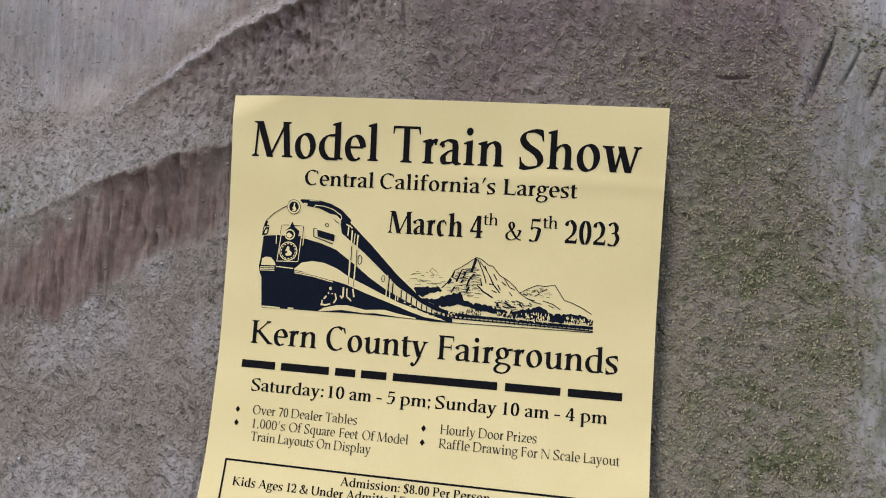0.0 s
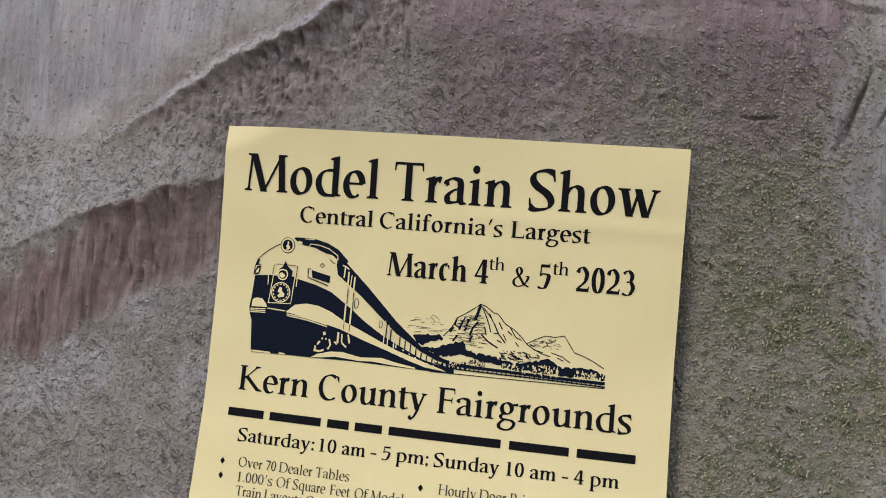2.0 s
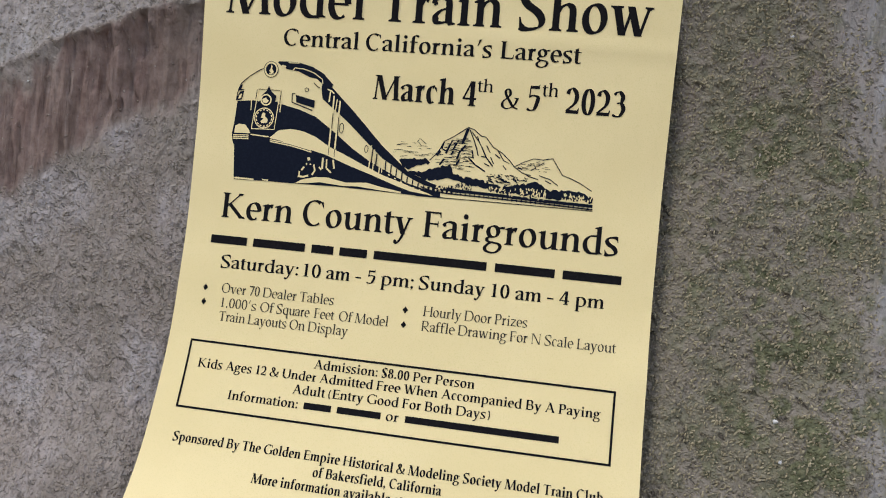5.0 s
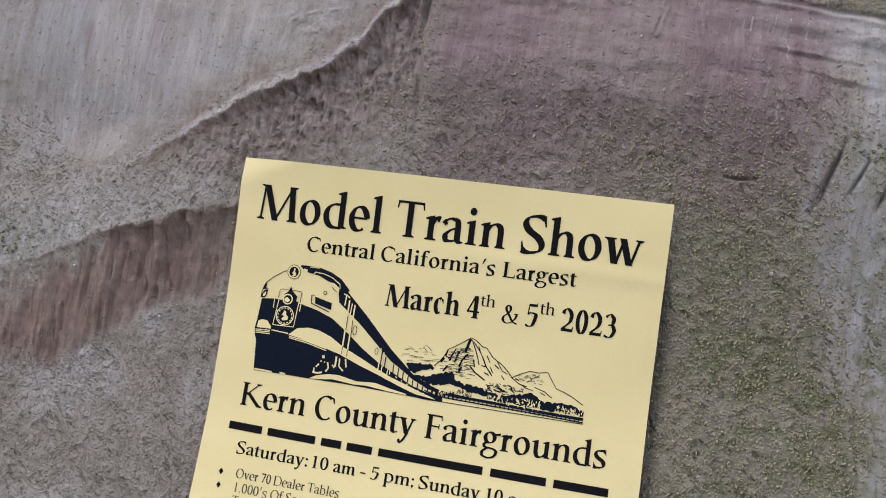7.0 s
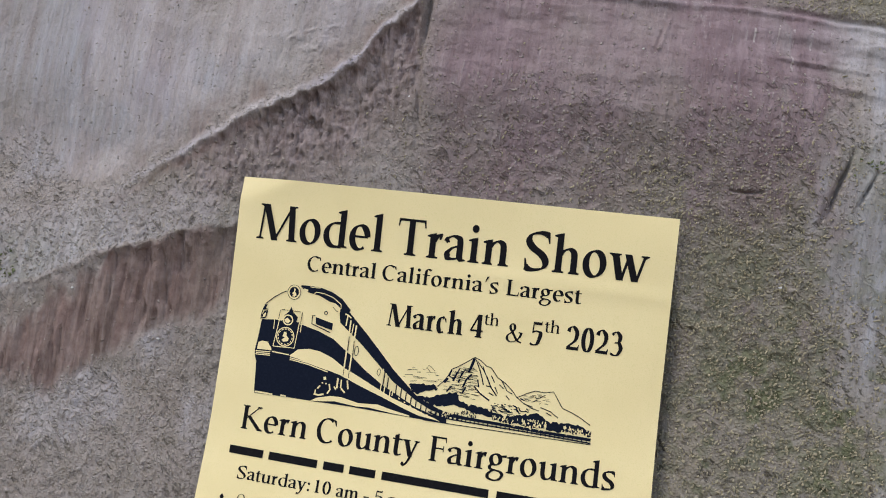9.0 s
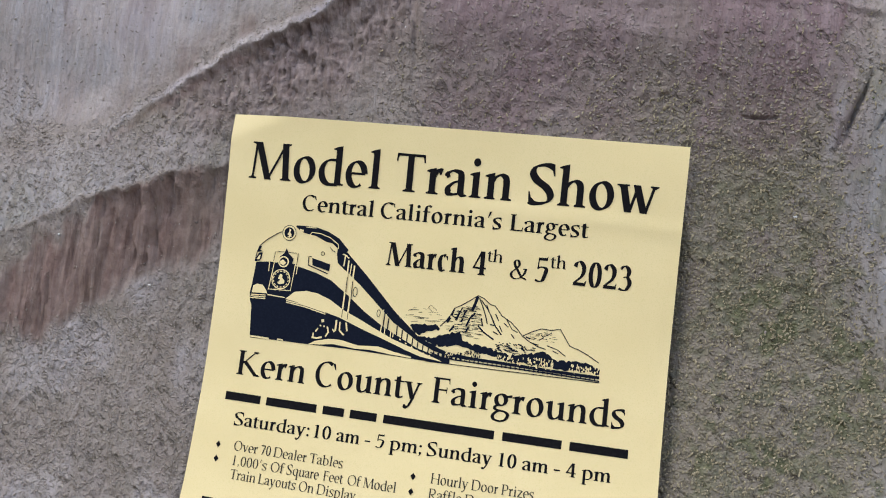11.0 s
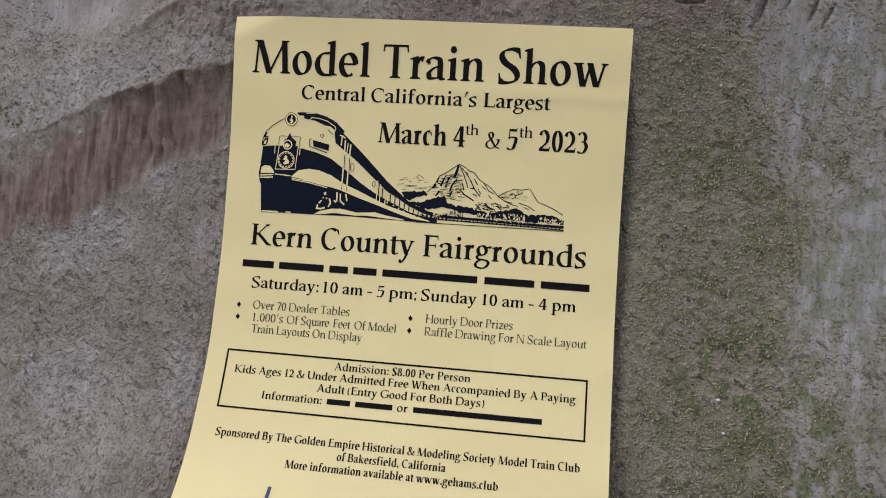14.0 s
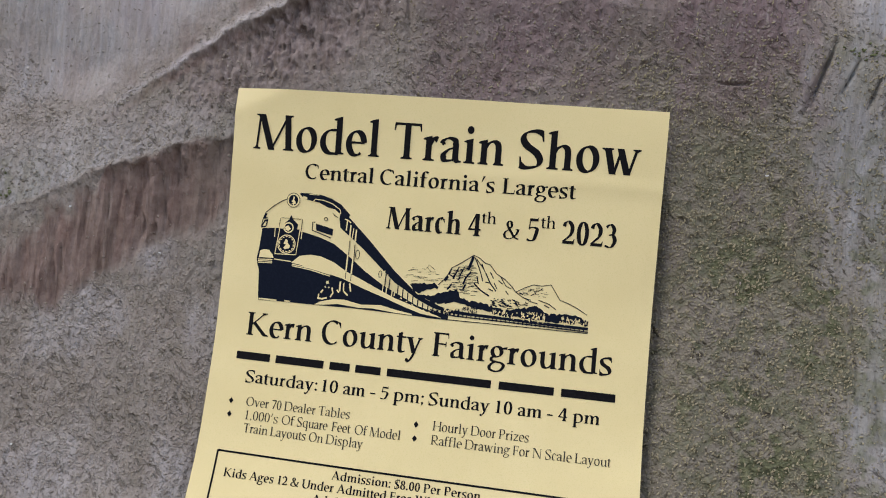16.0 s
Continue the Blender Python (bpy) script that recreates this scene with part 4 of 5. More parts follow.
        pen(curve([(170, 366), (300, 372), (adv - 54 - s * 0.4, 220), (300, 40), (180, 8), (50, 48)]), nib=8)
    elif c == "4":
        x = adv - 130 - s * 0.2
        stem(x, 0, CAP), foot(x, left=58, right=50), diag(x - s * 0.25, CAP, 52, 190, h * 1.7), box(26, adv - 18, 172, 172 + t + 12)
    elif c == "5":
        box(120, adv - 60, CAP - 82, CAP), poly((120, CAP), (120 + h, CAP), (104 + h, 360), (92, 360)), poly((adv - 60, CAP), (adv - 40, CAP + 40), (adv - 58, CAP + 42), (adv - 100, CAP))
        pen(curve([(98, 366), (220, 420), (adv - 100, 380), (adv - 44 - s * 0.5, 210), (300, 40), (170, 6), (46, 40)]), nib=8)
    elif c == "7":
        box(46, adv - 36, CAP - 86, CAP), diag(adv - 76, CAP - 60, 190, 0, s * 0.9)
    elif c == "8":
        pen(arc(adv / 2, 520, 186 - s / 2, 178 - h / 2, 0, 348, 24), True, nib=8), pen(arc(adv / 2, 180, 218 - s / 2, 192 - h / 2, 0, 348, 24), True, nib=8)
    elif c == "&":
        pen(curve([(adv - 70, 372), (adv - 150, 190), (430, 40), (230, 10), (92, 100), (110, 240), (280, 370), (392, 500), (370, 630), (278, 678), (196, 600), (220, 480), (370, 290), (540, 90), (adv - 34, 16)]), nib=10, s=s * 0.9)
        box(adv - 200, adv - 16, 356, 396)
    elif c in ".:":
        dot(adv / 2, 58, s * 0.53)
        if c == ":":
            dot(adv / 2, XH - 66, s * 0.53)
    elif c in ",;":
        comma(adv / 2, 50, s * 0.5)
        if c == ";":
            dot(adv / 2, XH - 66, s * 0.53)
    elif c == "\u2019":
        poly((150, CAP + 10), (150 + s * 0.8, CAP + 26), (112, 448), (84, 448))
    elif c == "-":
        box(40, adv - 40, 200, 272)
    elif c in "()":
        pen(arc(adv - 20 if c == "(" else 20, 270, adv - 90, 430, *((128, 232) if c == "(" else (52, -52)), 16), s=s * 0.7, h=h)
    return polys


def set_word(body, u0, u1, base, cap, stem):
    """The letters of a word between u0 and u1: (letter, points on the sheet in mm, faces)."""
    total = sum(ADVANCE[c] for c in body)
    unit, hair = (u1 - u0) / (total - 90), max(0.31 * stem * CAP, 28)
    first = min(p[:, 0].min() for p in draw_letter(body[0], stem * cap / unit, hair))
    last = ADVANCE[body[-1]] - max(p[:, 0].max() for p in draw_letter(body[-1], stem * cap / unit, hair))
    unit = (u1 - u0) / (total - first - last)
    made, at = [], -first
    for c in body:
        if c != " ":
            polys = draw_letter(c, stem * cap / unit, hair)
            pts, faces, n = [], [], 0
            for p in polys:
                area = np.sum(p[:, 0] * np.roll(p[:, 1], -1) - np.roll(p[:, 0], -1) * p[:, 1])
                p = p[::-1] if area < 0 else p
                pts.append(p)
                faces.append(tuple(range(n, n + len(p))))
                n += len(p)
            p = np.vstack(pts)
            made.append((c, np.stack([u0 + (at + p[:, 0]) * unit, base - p[:, 1] * cap / CAP], -1), faces))
        at += ADVANCE[c]
    return made


def print_line(words, base, cap, mat=BLACK, stem=0.18):
    """Large print: every letter a part. words: (text, left, right) in mm across the sheet; base, cap: baseline and height of capitals."""
    for body, u0, u1 in words:
        for c, uv, fcs in set_word(body, u0, u1, base, cap, stem):
            mesh_part("letter", on_sheet(uv, 0.16), fcs, mat, flyer)


def print_small(words, base, cap, mat=BLACK, stem=0.15):
    """Small print: a line is one part."""
    verts, faces, n = [], [], 0
    for body, u0, u1 in words:
        for c, uv, fcs in set_word(body, u0, u1, base, cap, stem):
            verts.append(uv)
            faces += [tuple(k + n for k in f) for f in fcs]
            n += len(uv)
    ob = mesh_part("text_line", on_sheet(np.vstack(verts), 0.16), faces, mat, flyer)
    return tagged(ob, kind="stuff")


def strip(points, width):
    """A flat band along a line of points: points and faces, in mm on the sheet."""
    pts = np.array(points, float)
    fine = [pts[0]]
    for a, b in zip(pts[:-1], pts[1:]):
        k = max(1, int(np.hypot(*(b - a)) / 5))
        fine += [a + (b - a) * j / k for j in range(1, k + 1)]
    pts = np.array(fine)
    d = np.gradient(pts, axis=0) if len(pts) > 1 else np.zeros_like(pts)
    n = np.stack([-d[:, 1], d[:, 0]], -1) / np.maximum(np.hypot(d[:, 0], d[:, 1]), 1e-6)[:, None] * width / 2
    m = len(pts)
    return np.vstack([pts + n, pts - n]), [(j, j + 1, m + j + 1, m + j) for j in range(m - 1)]


def stroke(name, points, width, mat, parent, level=1, label=""):
    uv, faces = strip(points, width)
    return mesh_part(name, on_sheet(uv, 0.12 + 0.05 * level), faces, mat, parent, label)


def fill(name, points, mat, parent, level=1, label="", ragged=0.0):
    if ragged:                                              # a tree line: a toothed outline
        rough = []
        for a, b in zip(points, points[1:] + points[:1]):
            k = max(1, int(math.dist(a, b) / 0.9))
            rough += [(a[0] + (b[0] - a[0]) * j / k + random.uniform(-0.3, 0.3) * ragged, a[1] + (b[1] - a[1]) * j / k + random.uniform(-1, 1) * ragged) for j in range(k)]
        points = rough
    bm = bmesh.new()
    bm.faces.new([bm.verts.new((u, v, 0)) for u, v in points])
    bm.normal_update()
    bmesh.ops.triangulate(bm, faces=bm.faces[:])
    for k, axis_way in ((0, (1, 0, 0)), (1, (0, 1, 0))):
        lo, hi = min(p[k] for p in points), max(p[k] for p in points)
        for cut in np.arange(math.ceil(lo / 7) * 7, hi, 7.0):
            bmesh.ops.bisect_plane(bm, geom=bm.verts[:] + bm.edges[:] + bm.faces[:], plane_co=tuple(cut * c for c in axis_way), plane_no=axis_way)
    bm.verts.index_update()
    uv = [(v.co.x, v.co.y) for v in bm.verts]
    faces = [tuple(v.index for v in f.verts) for f in bm.faces]
    bm.free()
    return mesh_part(name, on_sheet(uv, 0.12 + 0.05 * level), faces, mat, parent, label)


def oval(name, centre, ru, rv, width, mat, parent, level=1):
    ring = [(math.cos(a), math.sin(a)) for a in np.linspace(0, 2 * math.pi, 29)[:-1]]
    m = len(ring)
    uv = [(centre[0] + c * (ru - k), centre[1] + s * (rv - k)) for k in (0, width) for c, s in ring]
    return mesh_part(name, on_sheet(uv, 0.12 + 0.05 * level), [(j, (j + 1) % m, m + (j + 1) % m, m + j) for j in range(m)], mat, parent)


def print_bars(bars, base, high, mat=BLACK):
    """Plain bars for writing that is not spelled out."""
    for u0, u1 in bars:
        stroke("text_bar", [(u0, base - high / 2), (u1, base - high / 2)], high, mat, flyer)


print_line([("Model", 10.9, 76.9), ("Train", 83.9, 139.1), ("Show", 146.5, 204.3)], 31.0, 17.9, stem=0.168)
print_line([("Central", 39.7, 75.3), ("California\u2019s", 78.5, 135.9), ("Largest", 139.9, 175.3)], 44.4, 7.5, stem=0.19)
print_line([("March", 83.8, 121.2), ("4", 124.7, 130.9)], 66.2, 10.9, stem=0.18)
print_line([("th", 131.1, 138.1)], 59.6, 5.6, stem=0.15)
print_line([("&", 142.1, 149.8)], 66.2, 8.8, stem=0.15)
print_line([("5", 153.5, 159.1)], 66.2, 10.9, stem=0.17)
print_line([("th", 159.9, 166.9)], 59.5, 5.8, stem=0.15)
print_line([("2023", 170.4, 196.5)], 66.1, 11.0, stem=0.17)
print_line([("Kern", 16.8, 51.6), ("County", 56.5, 107.9), ("Fairgrounds", 112.9, 199.2)], 126.4, 11.6, stem=0.172)
print_bars([(13.3, 31.2), (34.3, 59.4), (62.6, 72.9), (75.8, 88.6), (91.8, 142.9), (146.7, 173.0), (176.5, 201.9)], 138.8, 3.8)
print_line([("Saturday:", 19.9, 57.7), ("10", 60.2, 68.3), ("am", 70.9, 82.1), ("-", 84.6, 87.3), ("5", 89.9, 93.8), ("pm;", 96.4, 111.3), ("Sunday", 113.8, 143.4), ("10", 146.4, 154.2), ("am", 156.8, 168.3), ("-", 170.8, 173.5), ("4", 176.0, 180.3), ("pm", 182.9, 195.5)], 149.9, 5.9, stem=0.19)
for body, u0, u1, v in (("Over 70 Dealer Tables", 22.2, 76.1, 161.4), ("Train Layouts On Display", 22.8, 84.4, 174.4),
                        ("Hourly Door Prizes", 117.4, 163.3, 161.6), ("Raffle Drawing For N Scale Layout", 117.3, 202.1, 168.2)):
    print_small([(body, u0, u1)], v, 4.4, GREY, stem=0.125)
print_small([("1,000\u2019s", 22.9, 40.0), ("Of", 42.0, 48.8), ("Square", 50.0, 65.7), ("Feet", 67.9, 77.3), ("Of", 79.5, 85.9), ("Model", 87.0, 102.2)], 168.1, 4.4, GREY, stem=0.125)
for body, u0, u1, v in (("Admission: $8.00 Per Person", 71.4, 143.6, 190.5), ("Kids Ages 12 & Under Admitted Free When Accompanied By A Paying", 17.0, 197.9, 196.2),
                        ("Adult (Entry Good For Both Days)", 63.6, 151.7, 202.4), ("Sponsored By The Golden Empire Historical & Modeling Society Model Train Club", 13.4, 201.5, 229.4),
                        ("of Bakersfield, California", 79.4, 135.2, 235.8), ("More information available at www.gehams.club", 53.3, 161.9, 242.0)):
    print_small([(body, u0, u1)], v, 4.0, stem=0.19)
print_small([("Information:", 34.4, 67.0), ("or", 107.0, 112.6)], 208.6, 4.0, stem=0.19)
print_bars([(69.8, 82.2), (85.0, 104.6), (115.5, 181.5)], 208.4, 2.8)
for u, v in ((14.1, 159.8), (14.2, 166.4), (109.2, 159.9), (109.2, 166.5)):
    fill("bullet", [(u, v - 1.6), (u + 1.2, v), (u, v + 1.6), (u - 1.2, v)], BLACK, flyer)
box = stroke("box_line", [(11.1, 184.5), (203.6, 184.5)], 0.95, BLACK, flyer)
stroke("box_line", [(11.1, 214.4), (203.6, 214.4)], 0.95, BLACK, flyer)
stroke("box_line", [(11.5, 184.9), (11.5, 214.0)], 0.95, BLACK, flyer)
stroke("box_line", [(203.1, 184.9), (203.1, 214.0)], 0.95, BLACK, flyer)
stroke("pen_stroke", [(48.2, 251.8), (47.6, 258.0), (46.9, 265.0), (46.0, 274.0)], 1.8, PEN, flyer, label="short blue-grey pen stroke")
# locomotive and cars
train = fill("train_drawing", [(20.9, 106.6), (19.8, 92.8), (18.6, 90.1), (18.0, 86.8), (18.6, 82.3), (19.3, 71.5), (26.8, 70.7), (41.6, 71.7), (50.1, 73.6), (58.1, 76.4), (67.7, 82.9), (76.0, 89.1), (85.1, 94.7), (95.3, 99.4), (103.2, 103.0), (111.0, 105.0), (118.9, 106.1), (119.1, 108.3), (109.3, 108.3), (91.9, 107.9), (69.8, 107.5), (51.9, 107.8), (38.4, 107.8), (21.2, 108.2)], NAVY, flyer, 1)
fill("roof", [(59.5, 63.5), (59.9, 59.7), (61.5, 59.6), (75.7, 72.6), (90.2, 87.0), (96.0, 91.8), (102.8, 97.4), (110.7, 101.0), (118.4, 103.3), (129.1, 104.5), (129.2, 105.4), (118.5, 104.9), (110.8, 103.2), (103.0, 99.9), (97.3, 96.4), (90.7, 92.7), (83.5, 86.5), (72.8, 77.2), (60.4, 67.9)], NAVY, train, 1)
fill("roof", [(37.6, 52.5), (38.3, 51.9), (42.3, 51.8), (48.7, 52.1), (54.5, 53.6), (59.9, 56.3), (65.0, 61.2), (62.3, 65.8), (60.1, 66.0), (59.6, 62.4), (59.6, 61.0), (56.8, 58.9), (53.6, 58.4), (48.1, 56.1), (42.0, 55.2), (39.2, 53.8)], NAVY, train, 1)
stroke("roof_glint", [(39.6, 54.0), (41.7, 54.3)], 1.0, PAPER, train, 2)
stroke("roof_glint", [(42.7, 52.3), (48.0, 52.3)], 0.35, PAPER, train, 2)
stroke("roof_glint", [(51.9, 52.4), (54.2, 53.0)], 0.5, PAPER, train, 2)
fill("stripe", [(36.7, 87.5), (38.7, 85.8), (40.7, 83.9), (46.5, 82.8), (52.1, 83.3), (58.9, 85.6), (66.0, 89.7), (73.0, 92.5), (82.0, 96.4), (91.3, 100.3), (100.1, 102.9), (107.5, 105.3), (113.3, 106.8), (115.9, 107.9), (113.4, 107.5), (105.4, 106.7), (98.0, 104.6), (86.9, 100.9), (75.7, 97.4), (64.0, 93.3), (57.4, 91.8)], PAPER, train, 2)
fill("stripe", [(19.1, 86.5), (19.4, 83.1), (21.3, 82.1), (24.2, 82.3), (26.3, 84.6), (27.0, 86.2)], PAPER, train, 2)
stroke("bumper_bar", [(18.7, 87.5), (26.4, 87.1)], 0.45, PAPER, train, 2)
stroke("bumper_bar", [(18.8, 88.3), (26.4, 88.0)], 0.45, PAPER, train, 2)
stroke("bumper_bar", [(18.8, 89.1), (26.5, 88.8)], 0.45, PAPER, train, 2)
stroke("bumper_bar", [(27.3, 86.7), (36.3, 87.2)], 0.55, PAPER, train, 2)
stroke("bumper_bar", [(37.0, 87.6), (47.0, 88.9), (57.3, 91.0)], 0.50, PAPER, train, 2)
stroke("bumper_bar", [(37.1, 88.5), (47.1, 89.7), (57.4, 91.8)], 0.50, PAPER, train, 2)
stroke("bumper_bar", [(37.2, 89.3), (47.2, 90.5), (57.5, 92.7)], 0.50, PAPER, train, 2)
stroke("panel_edge", [(27.4, 83.9), (29.2, 65.1), (39.8, 65.1), (38.6, 83.6), (27.2, 84.0)], 0.42, PAPER, train, 3)
fill("panel", [(30.1, 70.7), (39.3, 70.6), (38.3, 83.2), (27.8, 83.8)], NAVY, train, 2)
stroke("panel_line", [(28.9, 65.3), (39.9, 65.3)], 0.30, NAVY, train, 3)
stroke("panel_line", [(28.6, 65.6), (28.2, 70.2)], 0.30, NAVY, train, 3)
stroke("panel_line", [(40.3, 65.4), (40.1, 71.2)], 0.30, NAVY, train, 3)
fill("lamp_shade", [(34.2, 63.4), (35.4, 65.9), (38.2, 68.1), (37.7, 71.0), (30.4, 71.0), (31.2, 67.8), (33.1, 66.1)], NAVY, train, 3)
oval("lamp_ring", (33.3, 70.1), 2.73, 2.73, 0.64, PAPER, train, 4)
fill("lamp_glint", [(31.4, 70.0), (32.9, 69.0), (34.7, 70.5), (33.5, 71.8), (31.8, 71.3)], PAPER, train, 4)
oval("emblem_ring", (33.1, 78.6), 4.8, 4.9, 0.5, PAPER, train, 4)
for k in range(14):
    a = k * 2 * math.pi / 14
    stroke("emblem_dash", [(33.1 + 3.75 * math.cos(a + d), 78.6 + 3.85 * math.sin(a + d)) for d in (0, 0.13, 0.26)], 0.5, PAPER, train, 4)
fill("emblem_shape", [(32.4, 76.0), (33.6, 76.5), (33.6, 77.8), (35.1, 79.3), (34.8, 80.6), (32.4, 81.2), (31.5, 80.3), (32.9, 78.9), (31.5, 78.5)], PAPER, train, 4)
oval("headlight_ring", (34.6, 55.9), 3.55, 3.75, 0.3, NAVY, train, 2)
oval("headlight_ring", (34.6, 55.9), 3.25, 3.45, 0.75, PAPER, train, 3)
fill("headlight_dark", [(34.6 + 2.6 * math.cos(a), 55.9 + 2.75 * math.sin(a)) for a in np.linspace(0, 6.0, 20)], NAVY, train, 2)
fill("headlight_glint", [(34.5, 53.8), (35.3, 54.3), (35.0, 55.6), (35.9, 56.8), (35.2, 57.9), (34.5, 58.7), (34.6, 57.3), (33.6, 56.6), (34.4, 55.5)], PAPER, train, 3)
stroke("headlight_glint", [(33.7, 58.1), (34.8, 57.4), (35.9, 57.5)], 0.4, PAPER, train, 3)
stroke("nose_edge", [(18.7, 71.3), (18.9, 68.3), (19.4, 66.0), (20.5, 63.2), (24.3, 59.7), (28.6, 56.8), (30.9, 55.7)], 0.42, NAVY, train, 2)
fill("side_lamp", [(19.0, 71.2), (19.0, 69.3), (20.2, 67.0), (22.1, 66.6), (21.7, 69.5), (21.1, 70.8)], NAVY, train, 2)
fill("side_lamp_glint", [(19.6, 70.4), (19.8, 69.1), (20.9, 67.8), (21.2, 68.2), (20.9, 70.0)], PAPER, train, 3)
fill("side_lamp", [(19.5, 66.7), (19.9, 63.7), (21.3, 63.7), (20.7, 65.7), (22.4, 66.1)], NAVY, train, 2)
stroke("handrail", [(26.2, 69.6), (26.3, 75.4)], 0.45, PAPER, train, 3)
stroke("handrail", [(40.7, 69.2), (40.5, 75.4)], 0.45, PAPER, train, 3)
stroke("window_edge", [(45.1, 55.7), (46.1, 54.5), (50.5, 54.8), (55.3, 56.2), (59.6, 59.0), (59.9, 61.1)], 0.45, PAPER, train, 3)
fill("cab_window", [(53.8, 58.8), (57.0, 59.0), (59.4, 61.2), (59.5, 63.7), (57.1, 61.7)], PAPER, train, 3)
stroke("cab_line", [(55.7, 60.8), (57.3, 62.3), (58.7, 62.9)], 0.3, NAVY, train, 4)
oval("port", (52.5, 64.2), 1.02, 1.02, 0.32, NAVY, train, 2)
fill("nose_window", [(47.5, 66.8), (56.8, 68.9), (56.7, 72.3), (48.0, 70.3)], NAVY, train, 2)
stroke("nose_window_edge", [(47.1, 66.2), (45.7, 66.3), (45.9, 70.4), (56.0, 73.5)], 0.50, NAVY, train, 2)
stroke("door_edge", [(65.8, 66.1), (65.7, 74.7), (65.6, 84.3), (65.5, 93.3)], 0.75, PAPER, train, 3)
stroke("door_edge", [(68.9, 68.2), (68.6, 77.8), (68.4, 85.7), (68.3, 94.1)], 0.75, PAPER, train, 3)
stroke("door_line", [(66.0, 74.1), (66.0, 81.1)], 0.35, NAVY, train, 4)
stroke("door_line", [(65.6, 89.4), (65.6, 93.3)], 0.30, NAVY, train, 4)
stroke("door_line", [(68.8, 75.8), (69.0, 84.1)], 0.35, NAVY, train, 4)
stroke("door_line", [(68.4, 90.5), (68.4, 94.1)], 0.30, NAVY, train, 4)
stroke("grab_bar", [(67.4, 67.6), (67.0, 73.4)], 0.50, PAPER, train, 3)
stroke("tee_mark", [(62.4, 63.4), (64.1, 63.8), (65.8, 65.1)], 0.60, PAPER, train, 3)
stroke("tee_mark", [(63.9, 63.6), (63.6, 69.1)], 0.65, PAPER, train, 3)
oval("port", (70.6, 80.6), 1.14, 2.42, 0.32, NAVY, train, 2)
oval("port", (83.1, 89.2), 0.92, 1.78, 0.29, NAVY, train, 2)
stroke("door_edge", [(85.3, 87.3), (85.1, 99.4)], 0.50, PAPER, train, 3)
stroke("door_edge", [(87.0, 89.1), (87.0, 100.4)], 0.50, PAPER, train, 3)
stroke("door_edge", [(90.0, 92.5), (90.0, 102.0)], 0.50, PAPER, train, 3)
stroke("door_edge", [(91.4, 93.6), (91.2, 99.4)], 0.50, PAPER, train, 3)
stroke("door_line", [(86.2, 88.6), (86.0, 95.9)], 0.50, NAVY, train, 4)
stroke("door_line", [(88.3, 91.0), (88.2, 97.3)], 0.60, NAVY, train, 4)
stroke("car_window", [(92.7, 94.0), (92.8, 98.3)], 0.55, NAVY, train, 2)
stroke("car_window", [(95.4, 95.5), (95.4, 99.5)], 0.55, NAVY, train, 2)
stroke("car_window", [(98.0, 97.0), (98.0, 100.7)], 0.55, NAVY, train, 2)
stroke("car_window", [(100.7, 98.6), (100.7, 101.9)], 0.55, NAVY, train, 2)
stroke("car_window", [(103.3, 100.2), (103.3, 103.0)], 0.55, NAVY, train, 2)
stroke("car_window", [(105.9, 101.3), (105.9, 103.7)], 0.55, NAVY, train, 2)
stroke("car_window", [(108.6, 102.4), (108.5, 104.4)], 0.55, NAVY, train, 2)
stroke("car_window", [(111.2, 103.4), (111.0, 105.0)], 0.55, NAVY, train, 2)
stroke("car_window", [(113.7, 103.9), (113.6, 105.3)], 0.55, NAVY, train, 2)
stroke("car_window", [(116.3, 104.5), (116.1, 105.7)], 0.55, NAVY, train, 2)
stroke("car_window", [(118.8, 105.0), (118.7, 106.0)], 0.55, NAVY, train, 2)
stroke("car_window", [(94.4, 99.9), (95.2, 100.3)], 0.50, PAPER, train, 3)
stroke("car_window", [(97.4, 101.3), (98.1, 101.7)], 0.50, PAPER, train, 3)
stroke("car_window", [(100.4, 102.6), (101.1, 103.0)], 0.50, PAPER, train, 3)
stroke("car_window", [(103.3, 104.0), (104.0, 104.4)], 0.50, PAPER, train, 3)
stroke("car_window", [(106.2, 104.7), (106.9, 105.1)], 0.50, PAPER, train, 3)
stroke("car_window", [(109.1, 105.5), (109.8, 105.9)], 0.50, PAPER, train, 3)
# trucks and snow under the train
stroke("truck_glint", [(56.4, 95.2), (56.8, 96.6)], 1.30, PAPER, train, 3)
stroke("truck_glint", [(54.8, 99.7), (53.6, 101.4)], 0.80, PAPER, train, 3)
stroke("truck_glint", [(52.1, 104.2), (54.7, 104.4), (57.1, 103.6)], 0.90, PAPER, train, 3)
stroke("truck_glint", [(52.7, 102.0), (52.7, 103.9)], 0.70, PAPER, train, 3)
stroke("truck_glint", [(59.2, 98.3), (60.0, 101.0), (58.8, 103.1)], 0.80, PAPER, train, 3)
stroke("truck_glint", [(55.5, 98.0), (56.0, 98.6)], 0.70, PAPER, train, 3)
stroke("truck_glint", [(57.4, 98.1), (57.8, 98.7)], 0.70, PAPER, train, 3)
stroke("truck_glint", [(63.3, 94.8), (63.3, 99.9)], 0.90, PAPER, train, 3)
stroke("truck_glint", [(65.1, 95.4), (65.3, 99.6)], 0.70, PAPER, train, 3)
stroke("truck_glint", [(65.5, 99.6), (67.7, 101.4)], 0.80, PAPER, train, 3)
stroke("truck_glint", [(68.1, 95.4), (69.0, 99.4)], 0.80, PAPER, train, 3)
